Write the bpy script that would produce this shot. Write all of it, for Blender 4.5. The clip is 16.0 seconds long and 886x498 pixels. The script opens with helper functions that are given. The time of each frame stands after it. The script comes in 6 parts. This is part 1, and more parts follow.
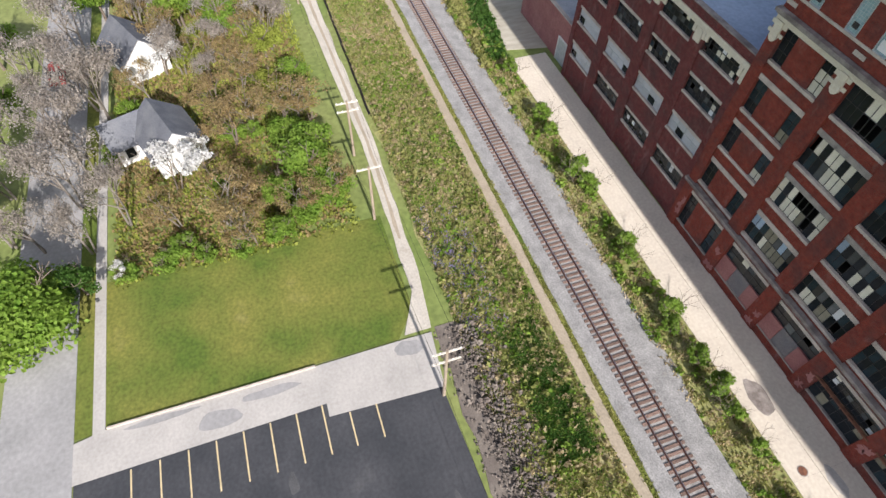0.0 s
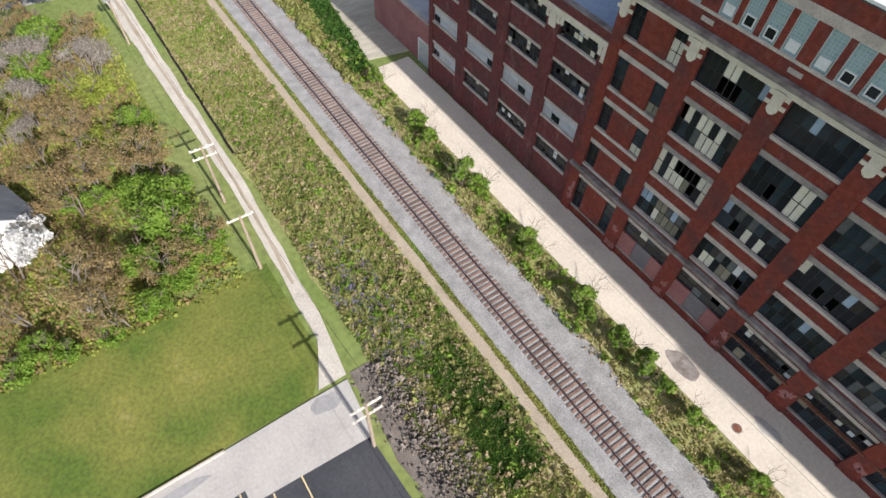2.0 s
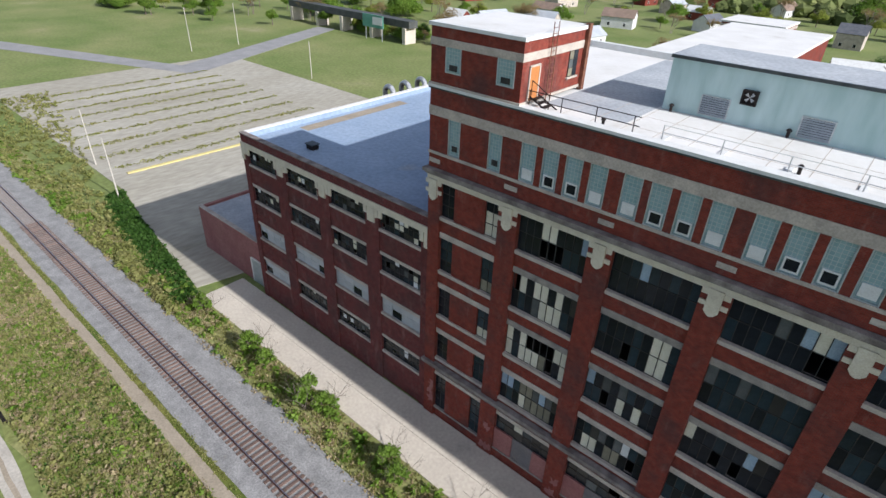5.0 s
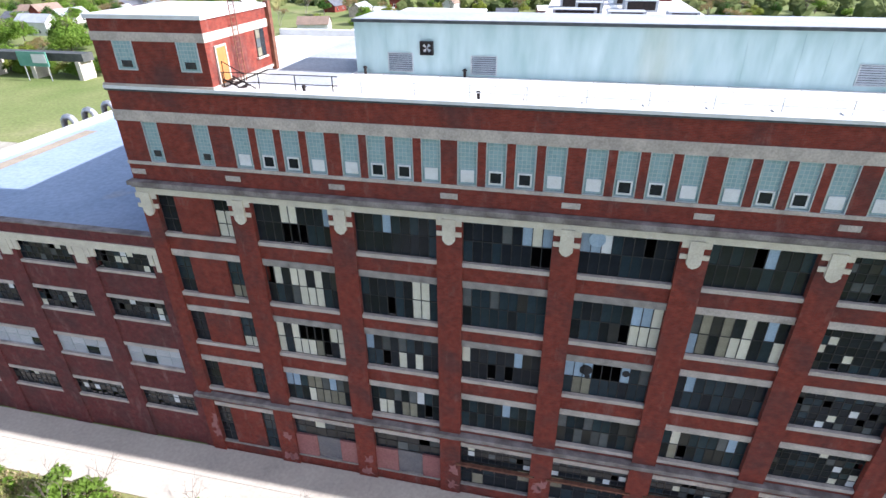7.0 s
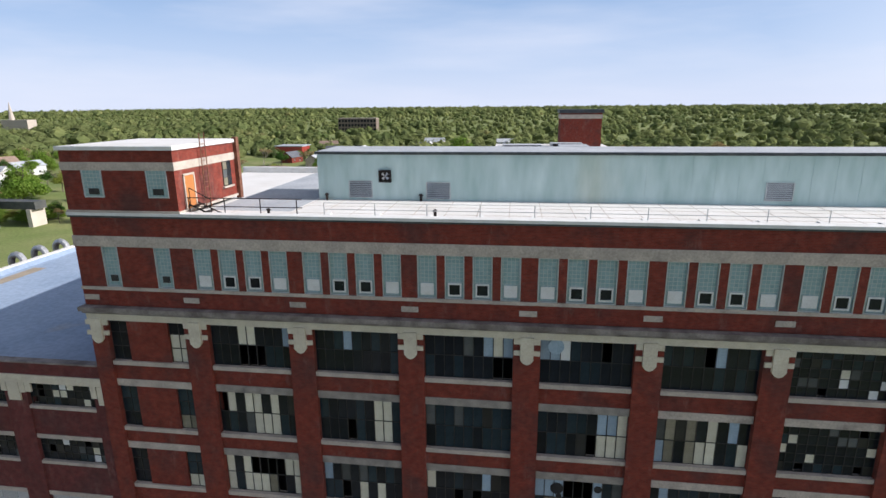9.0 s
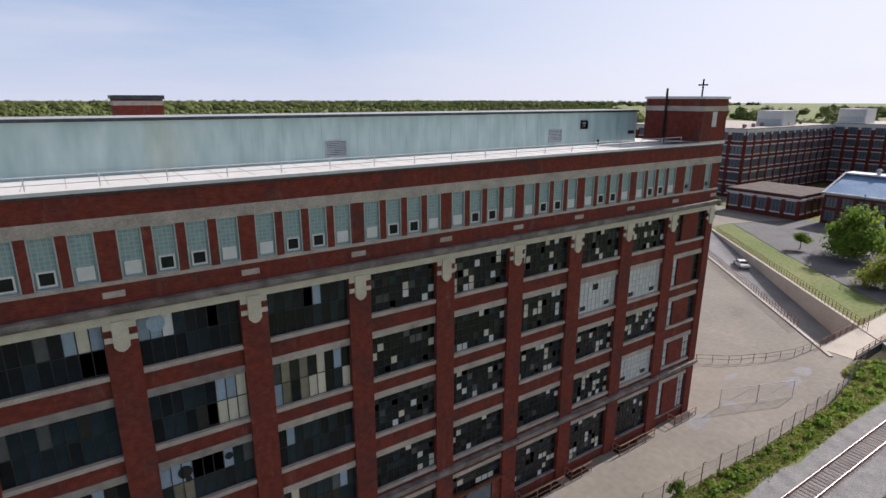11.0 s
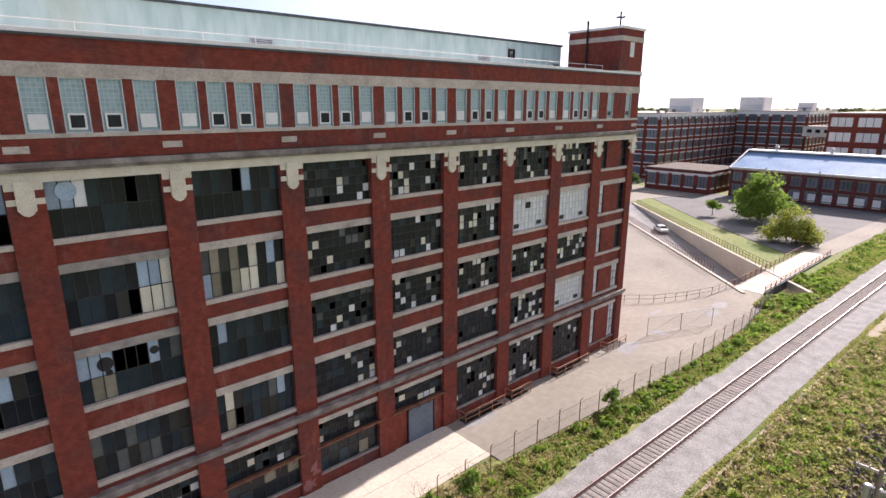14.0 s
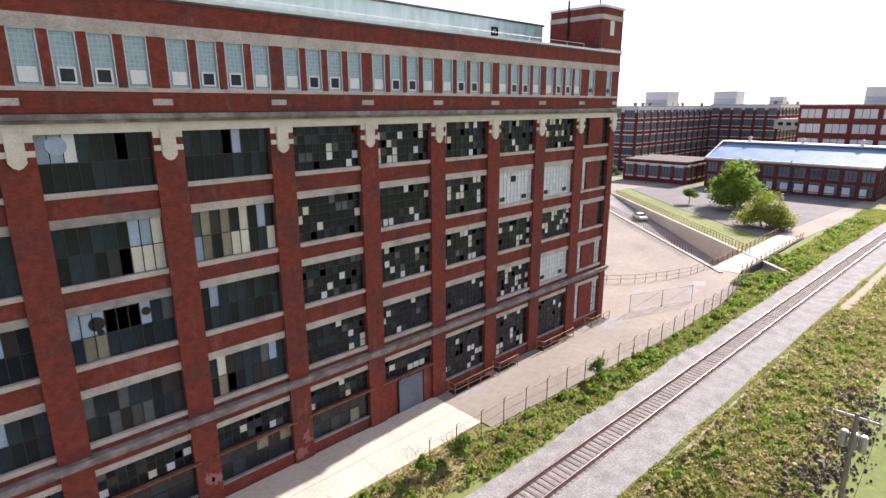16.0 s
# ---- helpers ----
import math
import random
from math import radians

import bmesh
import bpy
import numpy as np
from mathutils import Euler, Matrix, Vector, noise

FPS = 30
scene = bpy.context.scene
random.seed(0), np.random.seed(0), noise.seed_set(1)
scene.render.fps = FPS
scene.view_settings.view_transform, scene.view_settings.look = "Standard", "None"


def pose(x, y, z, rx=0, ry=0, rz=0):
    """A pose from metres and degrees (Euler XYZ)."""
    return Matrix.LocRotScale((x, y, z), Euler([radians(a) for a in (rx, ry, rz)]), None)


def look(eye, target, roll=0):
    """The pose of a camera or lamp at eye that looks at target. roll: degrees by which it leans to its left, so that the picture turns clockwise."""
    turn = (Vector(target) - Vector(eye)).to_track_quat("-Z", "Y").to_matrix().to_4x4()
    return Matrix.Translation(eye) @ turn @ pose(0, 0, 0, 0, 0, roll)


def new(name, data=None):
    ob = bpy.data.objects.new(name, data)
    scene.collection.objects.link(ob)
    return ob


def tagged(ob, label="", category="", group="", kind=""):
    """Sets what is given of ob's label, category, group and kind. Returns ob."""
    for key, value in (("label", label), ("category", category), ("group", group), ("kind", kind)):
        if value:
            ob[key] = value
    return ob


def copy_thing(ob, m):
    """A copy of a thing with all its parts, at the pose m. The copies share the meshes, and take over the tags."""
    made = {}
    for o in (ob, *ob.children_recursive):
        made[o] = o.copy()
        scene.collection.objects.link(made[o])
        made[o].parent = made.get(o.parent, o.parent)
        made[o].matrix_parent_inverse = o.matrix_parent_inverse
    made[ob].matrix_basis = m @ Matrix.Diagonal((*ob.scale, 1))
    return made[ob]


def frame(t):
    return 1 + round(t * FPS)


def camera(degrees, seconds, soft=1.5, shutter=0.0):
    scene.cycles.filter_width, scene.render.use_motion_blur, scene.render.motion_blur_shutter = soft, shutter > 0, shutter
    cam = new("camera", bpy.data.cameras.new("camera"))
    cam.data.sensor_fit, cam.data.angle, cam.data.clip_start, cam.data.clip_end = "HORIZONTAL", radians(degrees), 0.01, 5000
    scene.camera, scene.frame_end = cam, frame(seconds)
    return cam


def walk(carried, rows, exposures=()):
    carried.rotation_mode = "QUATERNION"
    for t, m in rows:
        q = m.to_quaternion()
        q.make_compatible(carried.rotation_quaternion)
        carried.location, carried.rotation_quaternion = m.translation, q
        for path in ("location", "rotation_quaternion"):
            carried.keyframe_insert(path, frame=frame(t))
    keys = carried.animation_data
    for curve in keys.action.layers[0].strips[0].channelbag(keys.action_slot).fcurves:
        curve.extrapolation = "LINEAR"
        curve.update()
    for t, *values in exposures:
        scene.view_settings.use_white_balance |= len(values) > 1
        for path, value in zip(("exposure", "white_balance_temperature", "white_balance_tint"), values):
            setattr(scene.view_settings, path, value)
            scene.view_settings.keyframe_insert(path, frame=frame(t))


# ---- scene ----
cam = camera(77.5, 16.0)
PATH = [
    (0, (25.092, -33.654, 42.295), (23.996, -33.231, 40.676), 2.5),
    (0.5, (24.35, -32.986, 42.419), (23.302, -32.434, 40.808), 2.8),
    (1, (23.667, -32.426, 42.106), (22.67, -31.793, 40.492), 3.0),
    (1.5, (22.997, -31.779, 41.565), (22.032, -31.095, 39.952), 3.1),
    (2, (22.416, -31.073, 40.945), (21.458, -30.364, 39.339), 2.9),
    (2.5, (21.625, -30.123, 40.198), (20.63, -29.371, 38.635), 3.0),
    (3, (21.846, -27.98, 39.988), (20.601, -27.136, 38.671), -0.05),
    (5.5, (22.705, -24.992, 35.305), (21.83, -23.486, 34.322), -0.4),
    (6, (23.378, -24.911, 34.773), (22.99, -23.21, 33.794), -0.3),
    (6.5, (23.541, -25.086, 34.622), (23.186, -23.379, 33.642), -0.4),
    (7, (23.723, -25.355, 34.24), (23.336, -23.652, 33.266), -0.6),
    (7.5, (23.757, -25.698, 33.878), (23.333, -23.94, 33.023), -0.7),
    (8, (23.762, -25.975, 33.944), (23.29, -24.101, 33.431), -0.7),
    (8.5, (23.635, -26.317, 33.695), (23.159, -24.439, 33.198), -0.5),
    (9, (23.623, -26.589, 33.224), (23.367, -24.672, 32.715), -0.5),
    (9.5, (23.518, -26.79, 32.776), (23.623, -24.858, 32.27), -0.4),
    (10, (23.455, -27.193, 32.387), (24.077, -25.364, 31.872), -0.0),
    (12.5, (22.894, -28.437, 28.655), (24.115, -26.94, 28.138), 0.0),
    (13, (22.545, -28.541, 27.111), (23.785, -27.058, 26.6), -0.1),
    (13.5, (22.372, -28.766, 25.681), (23.637, -27.3, 25.181), -0.1),
    (14, (22.28, -29.046, 24.658), (23.564, -27.597, 24.156), 0.0),
    (14.5, (22.077, -29.193, 23.872), (23.376, -27.756, 23.374), -0.1),
    (15, (21.797, -29.245, 23.496), (23.114, -27.824, 23.0), -0.1),
    (15.5, (21.456, -29.335, 23.091), (22.784, -27.925, 22.594), -0.2),
    (16, (21.176, -29.361, 22.65), (22.513, -27.961, 22.148), -0.2),
]
EXPOSURES = [(0, 0.72, 6080, 16), (3, 0.7, 5980, 15), (5.5, 0.2, 5630, 14), (6.2, 0.75, 5530, 15), (7, 1.15, 5580, 19), (7.6, 1.2, 5830, 23), (8.2, 0.7, 5880, 18), (9.5, 0.14, 6000, 16), (10.5, 0.05, 6050, 19), (12.5, 0.15, 6330, 22), (13.2, 0.52, 6380, 25), (14, 0.9, 6400, 26), (16, 1.06, 6360, 26)]
walk(cam, [(t, look(eye, target, roll)) for t, eye, target, roll in PATH], EXPOSURES)

# ---- world, sun ----
SUN_EL, SUN_AZ = radians(31), radians(2.5)      # azimuth from +x towards +y
world = bpy.data.worlds.new("world")
scene.world = world
world.use_nodes = True
wn = world.node_tree.nodes
sky = wn.new("ShaderNodeTexSky")
sky.sky_type, sky.sun_disc = "NISHITA", False
sky.sun_elevation, sky.sun_rotation = SUN_EL, radians(90) - SUN_AZ
sky.air_density, sky.dust_density, sky.ozone_density, sky.altitude = 1.0, 0.7, 3.5, 200
wtc = wn.new("ShaderNodeTexCoord")
wmap = wn.new("ShaderNodeMapping")
wmap.inputs["Scale"].default_value = (0.9, 1.6, 6.0)
wnoise = wn.new("ShaderNodeTexNoise")
wnoise.inputs["Scale"].default_value, wnoise.inputs["Detail"].default_value = 2.2, 5
wramp = wn.new("ShaderNodeValToRGB")
wramp.color_ramp.elements[0].position, wramp.color_ramp.elements[1].position = 0.45, 0.75
wramp.color_ramp.elements[1].color = (0.5, 0.5, 0.5, 1)
wmix = wn.new("ShaderNodeMixRGB")
wmix.inputs["Color2"].default_value = (15.0, 15.2, 15.6, 1)
wl = world.node_tree.links
wl.new(wtc.outputs["Generated"], wmap.inputs["Vector"])
wl.new(wmap.outputs["Vector"], wnoise.inputs["Vector"])
wl.new(wnoise.outputs["Fac"], wramp.inputs["Fac"])
wl.new(wramp.outputs["Color"], wmix.inputs["Fac"])
wsep = wn.new("ShaderNodeSeparateXYZ")
wl.new(wtc.outputs["Generated"], wsep.inputs[0])
whaze = wn.new("ShaderNodeMapRange")          # haze thins out upwards
whaze.inputs["From Min"].default_value, whaze.inputs["From Max"].default_value = 0.0, 0.46
whaze.inputs["To Min"].default_value, whaze.inputs["To Max"].default_value = 0.85, 0.0
wl.new(wsep.outputs["Z"], whaze.inputs["Value"])
wtone = wn.new("ShaderNodeValToRGB")          # from milky at the horizon to blue
wtone.color_ramp.elements[0].position, wtone.color_ramp.elements[0].color = 0.0, (14.0, 15.2, 17.0, 1)
wtone.color_ramp.elements[1].position, wtone.color_ramp.elements[1].color = 0.24, (7.6, 12.4, 18.6, 1)
wl.new(wsep.outputs["Z"], wtone.inputs["Fac"])
wmix2 = wn.new("ShaderNodeMixRGB")
wl.new(whaze.outputs["Result"], wmix2.inputs["Fac"])
wl.new(sky.outputs["Color"], wmix2.inputs["Color1"])
wl.new(wtone.outputs["Color"], wmix2.inputs["Color2"])
wdot = wn.new("ShaderNodeVectorMath")         # the bright veil round the sun
wdot.operation = "DOT_PRODUCT"
wdot.inputs[1].default_value = (math.cos(SUN_EL) * math.cos(SUN_AZ), math.cos(SUN_EL) * math.sin(SUN_AZ), math.sin(SUN_EL))
wl.new(wtc.outputs["Generated"], wdot.inputs[0])
wveil = wn.new("ShaderNodeMapRange")
wveil.inputs["From Min"].default_value, wveil.inputs["From Max"].default_value = 0.4, 1.0
wveil.inputs["To Min"].default_value, wveil.inputs["To Max"].default_value = 0.0, 0.95
wl.new(wdot.outputs["Value"], wveil.inputs["Value"])
wmix3 = wn.new("ShaderNodeMixRGB")
wmix3.inputs["Color2"].default_value = (19.0, 19.0, 18.6, 1)
wl.new(wveil.outputs["Result"], wmix3.inputs["Fac"])
wl.new(wmix2.outputs["Color"], wmix3.inputs["Color1"])
wl.new(wmix3.outputs["Color"], wmix.inputs["Color1"])
wl.new(wmix.outputs["Color"], wn["Background"].inputs["Color"])
wn["Background"].inputs["Strength"].default_value = 0.05

sun = new("sun", bpy.data.lights.new("sun", "SUN"))
sun.data.energy, sun.data.angle, sun.data.color = 5.0, radians(0.53), (1.0, 0.94, 0.84)
sun.matrix_world = look((math.cos(SUN_EL) * math.cos(SUN_AZ) * 90, math.cos(SUN_EL) * math.sin(SUN_AZ) * 90, math.sin(SUN_EL) * 90), (0, 0, 0))

# ---- materials ----


def nodes_of(m):
    m.use_nodes = True
    n, l = m.node_tree.nodes, m.node_tree.links
    return n, l, n["Principled BSDF"]


def surface(name, c1, c2, scale=1.0, rough=0.8, metal=0.0, bump=0.15, fine=12.0, c3=None, spec=0.35, vary=0.0, stretch=(1, 1, 1), island=False, grit=0.4):
    """Two colours mixed by broad noise, darkened and lightened by fine noise, with relief."""
    m = bpy.data.materials.new(name)
    n, l, b = nodes_of(m)
    tc = n.new("ShaderNodeTexCoord")
    mp = n.new("ShaderNodeMapping")
    mp.inputs["Scale"].default_value = stretch
    l.new(tc.outputs["Object"], mp.inputs["Vector"])
    big, small = n.new("ShaderNodeTexNoise"), n.new("ShaderNodeTexNoise")
    big.inputs["Scale"].default_value, big.inputs["Detail"].default_value = scale, 4
    small.inputs["Scale"].default_value, small.inputs["Detail"].default_value = scale * fine, 3
    ramp = n.new("ShaderNodeValToRGB")
    ramp.color_ramp.elements[0].position, ramp.color_ramp.elements[1].position = 0.35, 0.65
    ramp.color_ramp.elements[0].color, ramp.color_ramp.elements[1].color = (*c1, 1), (*c2, 1)
    if c3:
        e = ramp.color_ramp.elements.new(0.8)
        e.color = (*c3, 1)
    mul = n.new("ShaderNodeMixRGB")
    mul.blend_type, mul.inputs["Fac"].default_value = "OVERLAY", grit
    for t in (big, small):
        l.new(mp.outputs["Vector"], t.inputs["Vector"])
    l.new(big.outputs["Fac"], ramp.inputs["Fac"])
    l.new(ramp.outputs["Color"], mul.inputs["Color1"])
    l.new(small.outputs["Fac"], mul.inputs["Color2"])
    out = mul.outputs["Color"]
    if vary:
        hsv = n.new("ShaderNodeHueSaturation")
        mr = n.new("ShaderNodeMapRange")
        mr.inputs["To Min"].default_value, mr.inputs["To Max"].default_value = 1 - vary, 1 + vary
        if island:
            g = n.new("ShaderNodeNewGeometry")
            l.new(g.outputs["Random Per Island"], mr.inputs["Value"])
        else:
            o = n.new("ShaderNodeObjectInfo")
            l.new(o.outputs["Random"], mr.inputs["Value"])
        l.new(mr.outputs["Result"], hsv.inputs["Value"])
        l.new(out, hsv.inputs["Color"])
        out = hsv.outputs["Color"]
    l.new(out, b.inputs["Base Color"])
    bp = n.new("ShaderNodeBump")
    bp.inputs["Strength"].default_value, bp.inputs["Distance"].default_value = bump, 0.05
    l.new(small.outputs["Fac"], bp.inputs["Height"])
    l.new(bp.outputs["Normal"], b.inputs["Normal"])
    b.inputs["Roughness"].default_value, b.inputs["Metallic"].default_value = rough, metal
    b.inputs["Specular IOR Level"].default_value = spec
    return m


def brick_wall(name, c1, c2, mortar, bw=0.21, bh=0.072, stain=(0.075, 0.045, 0.042)):
    m = bpy.data.materials.new(name)
    n, l, b = nodes_of(m)
    tc, sep, comb, add = n.new("ShaderNodeTexCoord"), n.new("ShaderNodeSeparateXYZ"), n.new("ShaderNodeCombineXYZ"), n.new("ShaderNodeMath")
    l.new(tc.outputs["Object"], sep.inputs[0])
    l.new(sep.outputs["X"], add.inputs[0])
    l.new(sep.outputs["Y"], add.inputs[1])
    l.new(add.outputs[0], comb.inputs["X"])
    l.new(sep.outputs["Z"], comb.inputs["Y"])
    br = n.new("ShaderNodeTexBrick")
    br.inputs["Scale"].default_value, br.inputs["Mortar Size"].default_value = 1.0, 0.008
    br.inputs["Brick Width"].default_value, br.inputs["Row Height"].default_value = bw, bh
    br.inputs["Color1"].default_value, br.inputs["Color2"].default_value, br.inputs["Mortar"].default_value = (*c1, 1), (*c2, 1), (*mortar, 1)
    l.new(comb.outputs[0], br.inputs["Vector"])
    big = n.new("ShaderNodeTexNoise")
    big.inputs["Scale"].default_value, big.inputs["Detail"].default_value = 0.45, 6
    l.new(tc.outputs["Object"], big.inputs["Vector"])
    ramp = n.new("ShaderNodeValToRGB")
    ramp.color_ramp.elements[0].position, ramp.color_ramp.elements[1].position = 0.48, 0.72
    ramp.color_ramp.elements[0].color, ramp.color_ramp.elements[1].color = (0, 0, 0, 1), (0.68, 0.68, 0.68, 1)
    l.new(big.outputs["Fac"], ramp.inputs["Fac"])
    mix = n.new("ShaderNodeMixRGB")
    l.new(ramp.outputs["Color"], mix.inputs["Fac"])
    l.new(br.outputs["Color"], mix.inputs["Color1"])
    mix.inputs["Color2"].default_value = (*stain, 1)
    patch = n.new("ShaderNodeTexNoise")
    patch.inputs["Scale"].default_value, patch.inputs["Detail"].default_value = 2.6, 5
    l.new(tc.outputs["Object"], patch.inputs["Vector"])
    over = n.new("ShaderNodeMixRGB")
    over.blend_type, over.inputs["Fac"].default_value = "OVERLAY", 0.5
    l.new(mix.outputs["Color"], over.inputs["Color1"])
    l.new(patch.outputs["Fac"], over.inputs["Color2"])
    streak = n.new("ShaderNodeMapping")
    streak.inputs["Scale"].default_value = (1.3, 1.3, 0.45)
    l.new(tc.outputs["Object"], streak.inputs["Vector"])
    salt = n.new("ShaderNodeTexNoise")
    salt.inputs["Scale"].default_value, salt.inputs["Detail"].default_value, salt.inputs["Roughness"].default_value = 0.9, 9, 0.72
    l.new(streak.outputs["Vector"], salt.inputs["Vector"])
    pale = n.new("ShaderNodeValToRGB")
    pale.color_ramp.elements[0].position, pale.color_ramp.elements[1].position = 0.56, 0.74
    pale.color_ramp.elements[1].color = (0.5, 0.5, 0.5, 1)
    l.new(salt.outputs["Fac"], pale.inputs["Fac"])
    bloom = n.new("ShaderNodeMixRGB")
    bloom.inputs["Color2"].default_value = (0.30, 0.19, 0.165, 1)
    l.new(pale.outputs["Color"], bloom.inputs["Fac"])
    l.new(over.outputs["Color"], bloom.inputs["Color1"])
    l.new(bloom.outputs["Color"], b.inputs["Base Color"])
    bp = n.new("ShaderNodeBump")
    bp.inputs["Strength"].default_value, bp.inputs["Distance"].default_value = 0.4, 0.01
    l.new(br.outputs["Fac"], bp.inputs["Height"])
    bp.invert = True
    l.new(bp.outputs["Normal"], b.inputs["Normal"])
    b.inputs["Roughness"].default_value = 0.9
    b.inputs["Specular IOR Level"].default_value = 0.2
    return m


def leafy(name, c1, c2, rough=0.6, through_light=0.55, scale=0.35, c3=None, vary=0.28):
    """Leaves that vary from one to the next and let some light through."""
    m = surface(name, c1, c2, scale, rough, 0, 0.0, 6.0, c3=c3, vary=vary, island=True, spec=0.2)
    n, l = m.node_tree.nodes, m.node_tree.links
    b = n["Principled BSDF"]
    tr, mix = n.new("ShaderNodeBsdfTranslucent"), n.new("ShaderNodeMixShader")
    l.new(b.inputs["Base Color"].links[0].from_socket, tr.inputs["Color"])
    mix.inputs["Fac"].default_value = through_light
    l.new(b.outputs["BSDF"], mix.inputs[1])
    l.new(tr.outputs["BSDF"], mix.inputs[2])
    l.new(mix.outputs["Shader"], n["Material Output"].inputs["Surface"])
    return m


def glass_block(name):
    m = bpy.data.materials.new(name)
    n, l, b = nodes_of(m)
    tc, sep, comb, add = n.new("ShaderNodeTexCoord"), n.new("ShaderNodeSeparateXYZ"), n.new("ShaderNodeCombineXYZ"), n.new("ShaderNodeMath")
    l.new(tc.outputs["Object"], sep.inputs[0])
    l.new(sep.outputs["X"], add.inputs[0])
    l.new(sep.outputs["Y"], add.inputs[1])
    l.new(add.outputs[0], comb.inputs["X"])
    l.new(sep.outputs["Z"], comb.inputs["Y"])
    br = n.new("ShaderNodeTexBrick")
    br.offset = 0.0
    br.inputs["Scale"].default_value, br.inputs["Mortar Size"].default_value = 1.0, 0.016
    br.inputs["Brick Width"].default_value, br.inputs["Row Height"].default_value = 0.2, 0.2
    br.inputs["Color1"].default_value, br.inputs["Color2"].default_value, br.inputs["Mortar"].default_value = (0.24, 0.36, 0.36, 1), (0.30, 0.42, 0.42, 1), (0.42, 0.48, 0.47, 1)
    l.new(comb.outputs[0], br.inputs["Vector"])
    l.new(br.outputs["Color"], b.inputs["Base Color"])
    bp = n.new("ShaderNodeBump")
    bp.invert = True
    bp.inputs["Strength"].default_value, bp.inputs["Distance"].default_value = 0.6, 0.02
    l.new(br.outputs["Fac"], bp.inputs["Height"])
    l.new(bp.outputs["Normal"], b.inputs["Normal"])
    b.inputs["Roughness"].default_value = 0.22
    return m


M_BRICK = brick_wall("red_brick", (0.235, 0.044, 0.027), (0.17, 0.032, 0.021), (0.165, 0.066, 0.047))
M_BRICK_WING = brick_wall("dark_red_brick", (0.16, 0.039, 0.035), (0.12, 0.03, 0.028), (0.14, 0.07, 0.06))
M_PINK = surface("faded_pink_paint", (0.33, 0.15, 0.13), (0.27, 0.11, 0.10), 0.5, 0.85, bump=0.2)
M_STONE = surface("weathered_limestone", (0.54, 0.47, 0.39), (0.40, 0.345, 0.29), 0.9, 0.85, bump=0.25, c3=(0.22, 0.19, 0.16))
M_CREAM = surface("glazed_terracotta", (0.68, 0.62, 0.48), (0.58, 0.52, 0.40), 1.2, 0.55, bump=0.15)
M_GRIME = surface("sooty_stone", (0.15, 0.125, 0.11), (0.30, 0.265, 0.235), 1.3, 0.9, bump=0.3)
M_SOOT = surface("half_sooted_limestone", (0.36, 0.32, 0.27), (0.24, 0.215, 0.19), 1.6, 0.9, bump=0.25, c3=(0.12, 0.105, 0.095), grit=0.5)
M_ROOF = surface("white_roof_membrane", (0.76, 0.74, 0.70), (0.68, 0.66, 0.61), 0.35, 0.7, bump=0.05, c3=(0.52, 0.48, 0.42), grit=0.2)
# white wing roof: the blue of its shade is mixed into the base colour
M_ROOFSHADE = surface("white_roof_in_blue_shade", (0.31, 0.385, 0.49), (0.26, 0.335, 0.44), 0.25, 0.6, bump=0.08, spec=0.5, c3=(0.36, 0.36, 0.36), grit=0.3)
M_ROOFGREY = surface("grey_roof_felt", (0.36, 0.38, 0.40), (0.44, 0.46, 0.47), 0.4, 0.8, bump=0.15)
M_PENT = surface("pale_aqua_metal_panels", (0.42, 0.56, 0.54), (0.47, 0.60, 0.58), 0.12, 0.5, bump=0.04, c3=(0.52, 0.56, 0.46), stretch=(1, 1, 0.25))
M_DARKTRIM = surface("dark_metal_trim", (0.05, 0.06, 0.065), (0.09, 0.10, 0.10), 2.0, 0.5, 0.4, 0.1)
M_BLACK = surface("black_iron", (0.018, 0.016, 0.015), (0.04, 0.03, 0.026), 4.0, 0.6, 0.5, 0.2)
M_LOUVRE = surface("grey_louvre_metal", (0.42, 0.46, 0.46), (0.52, 0.55, 0.55), 3.0, 0.45, 0.5, 0.1)
M_WHITE = surface("dull_white_paint", (0.74, 0.74, 0.71), (0.66, 0.65, 0.61), 1.5, 0.6, bump=0.08)
M_FRAME = surface("dark_steel_sash", (0.028, 0.03, 0.03), (0.055, 0.05, 0.045), 3.0, 0.6, 0.3, 0.15)
M_BLOCKS = glass_block("glass_block")
M_RUST = surface("rusty_steel", (0.16, 0.07, 0.045), (0.26, 0.12, 0.07), 3.0, 0.75, 0.4, 0.3)
M_RAILPAINT = surface("orange_rusted_pipe", (0.34, 0.15, 0.075), (0.44, 0.22, 0.12), 2.5, 0.75, 0.1, 0.2)
M_ORANGE = surface("orange_door_paint", (0.50, 0.20, 0.055), (0.42, 0.16, 0.045), 1.5, 0.6, bump=0.1)
M_CONCRETE = surface("pale_concrete", (0.60, 0.535, 0.435), (0.53, 0.47, 0.385), 0.3, 0.9, bump=0.08, c3=(0.42, 0.37, 0.30), grit=0.25)
M_DRIVE = surface("grey_driveway_concrete", (0.42, 0.395, 0.36), (0.36, 0.34, 0.31), 0.35, 0.9, bump=0.05, c3=(0.28, 0.265, 0.245), grit=0.22)
M_YARD = surface("worn_grey_yard", (0.30, 0.27, 0.22), (0.25, 0.225, 0.185), 0.12, 0.92, bump=0.06, c3=(0.19, 0.17, 0.145), grit=0.25)
M_LANE = surface("gravelly_lane", (0.50, 0.46, 0.39), (0.42, 0.38, 0.32), 0.4, 0.95, bump=0.2, c3=(0.33, 0.29, 0.22), grit=0.35)
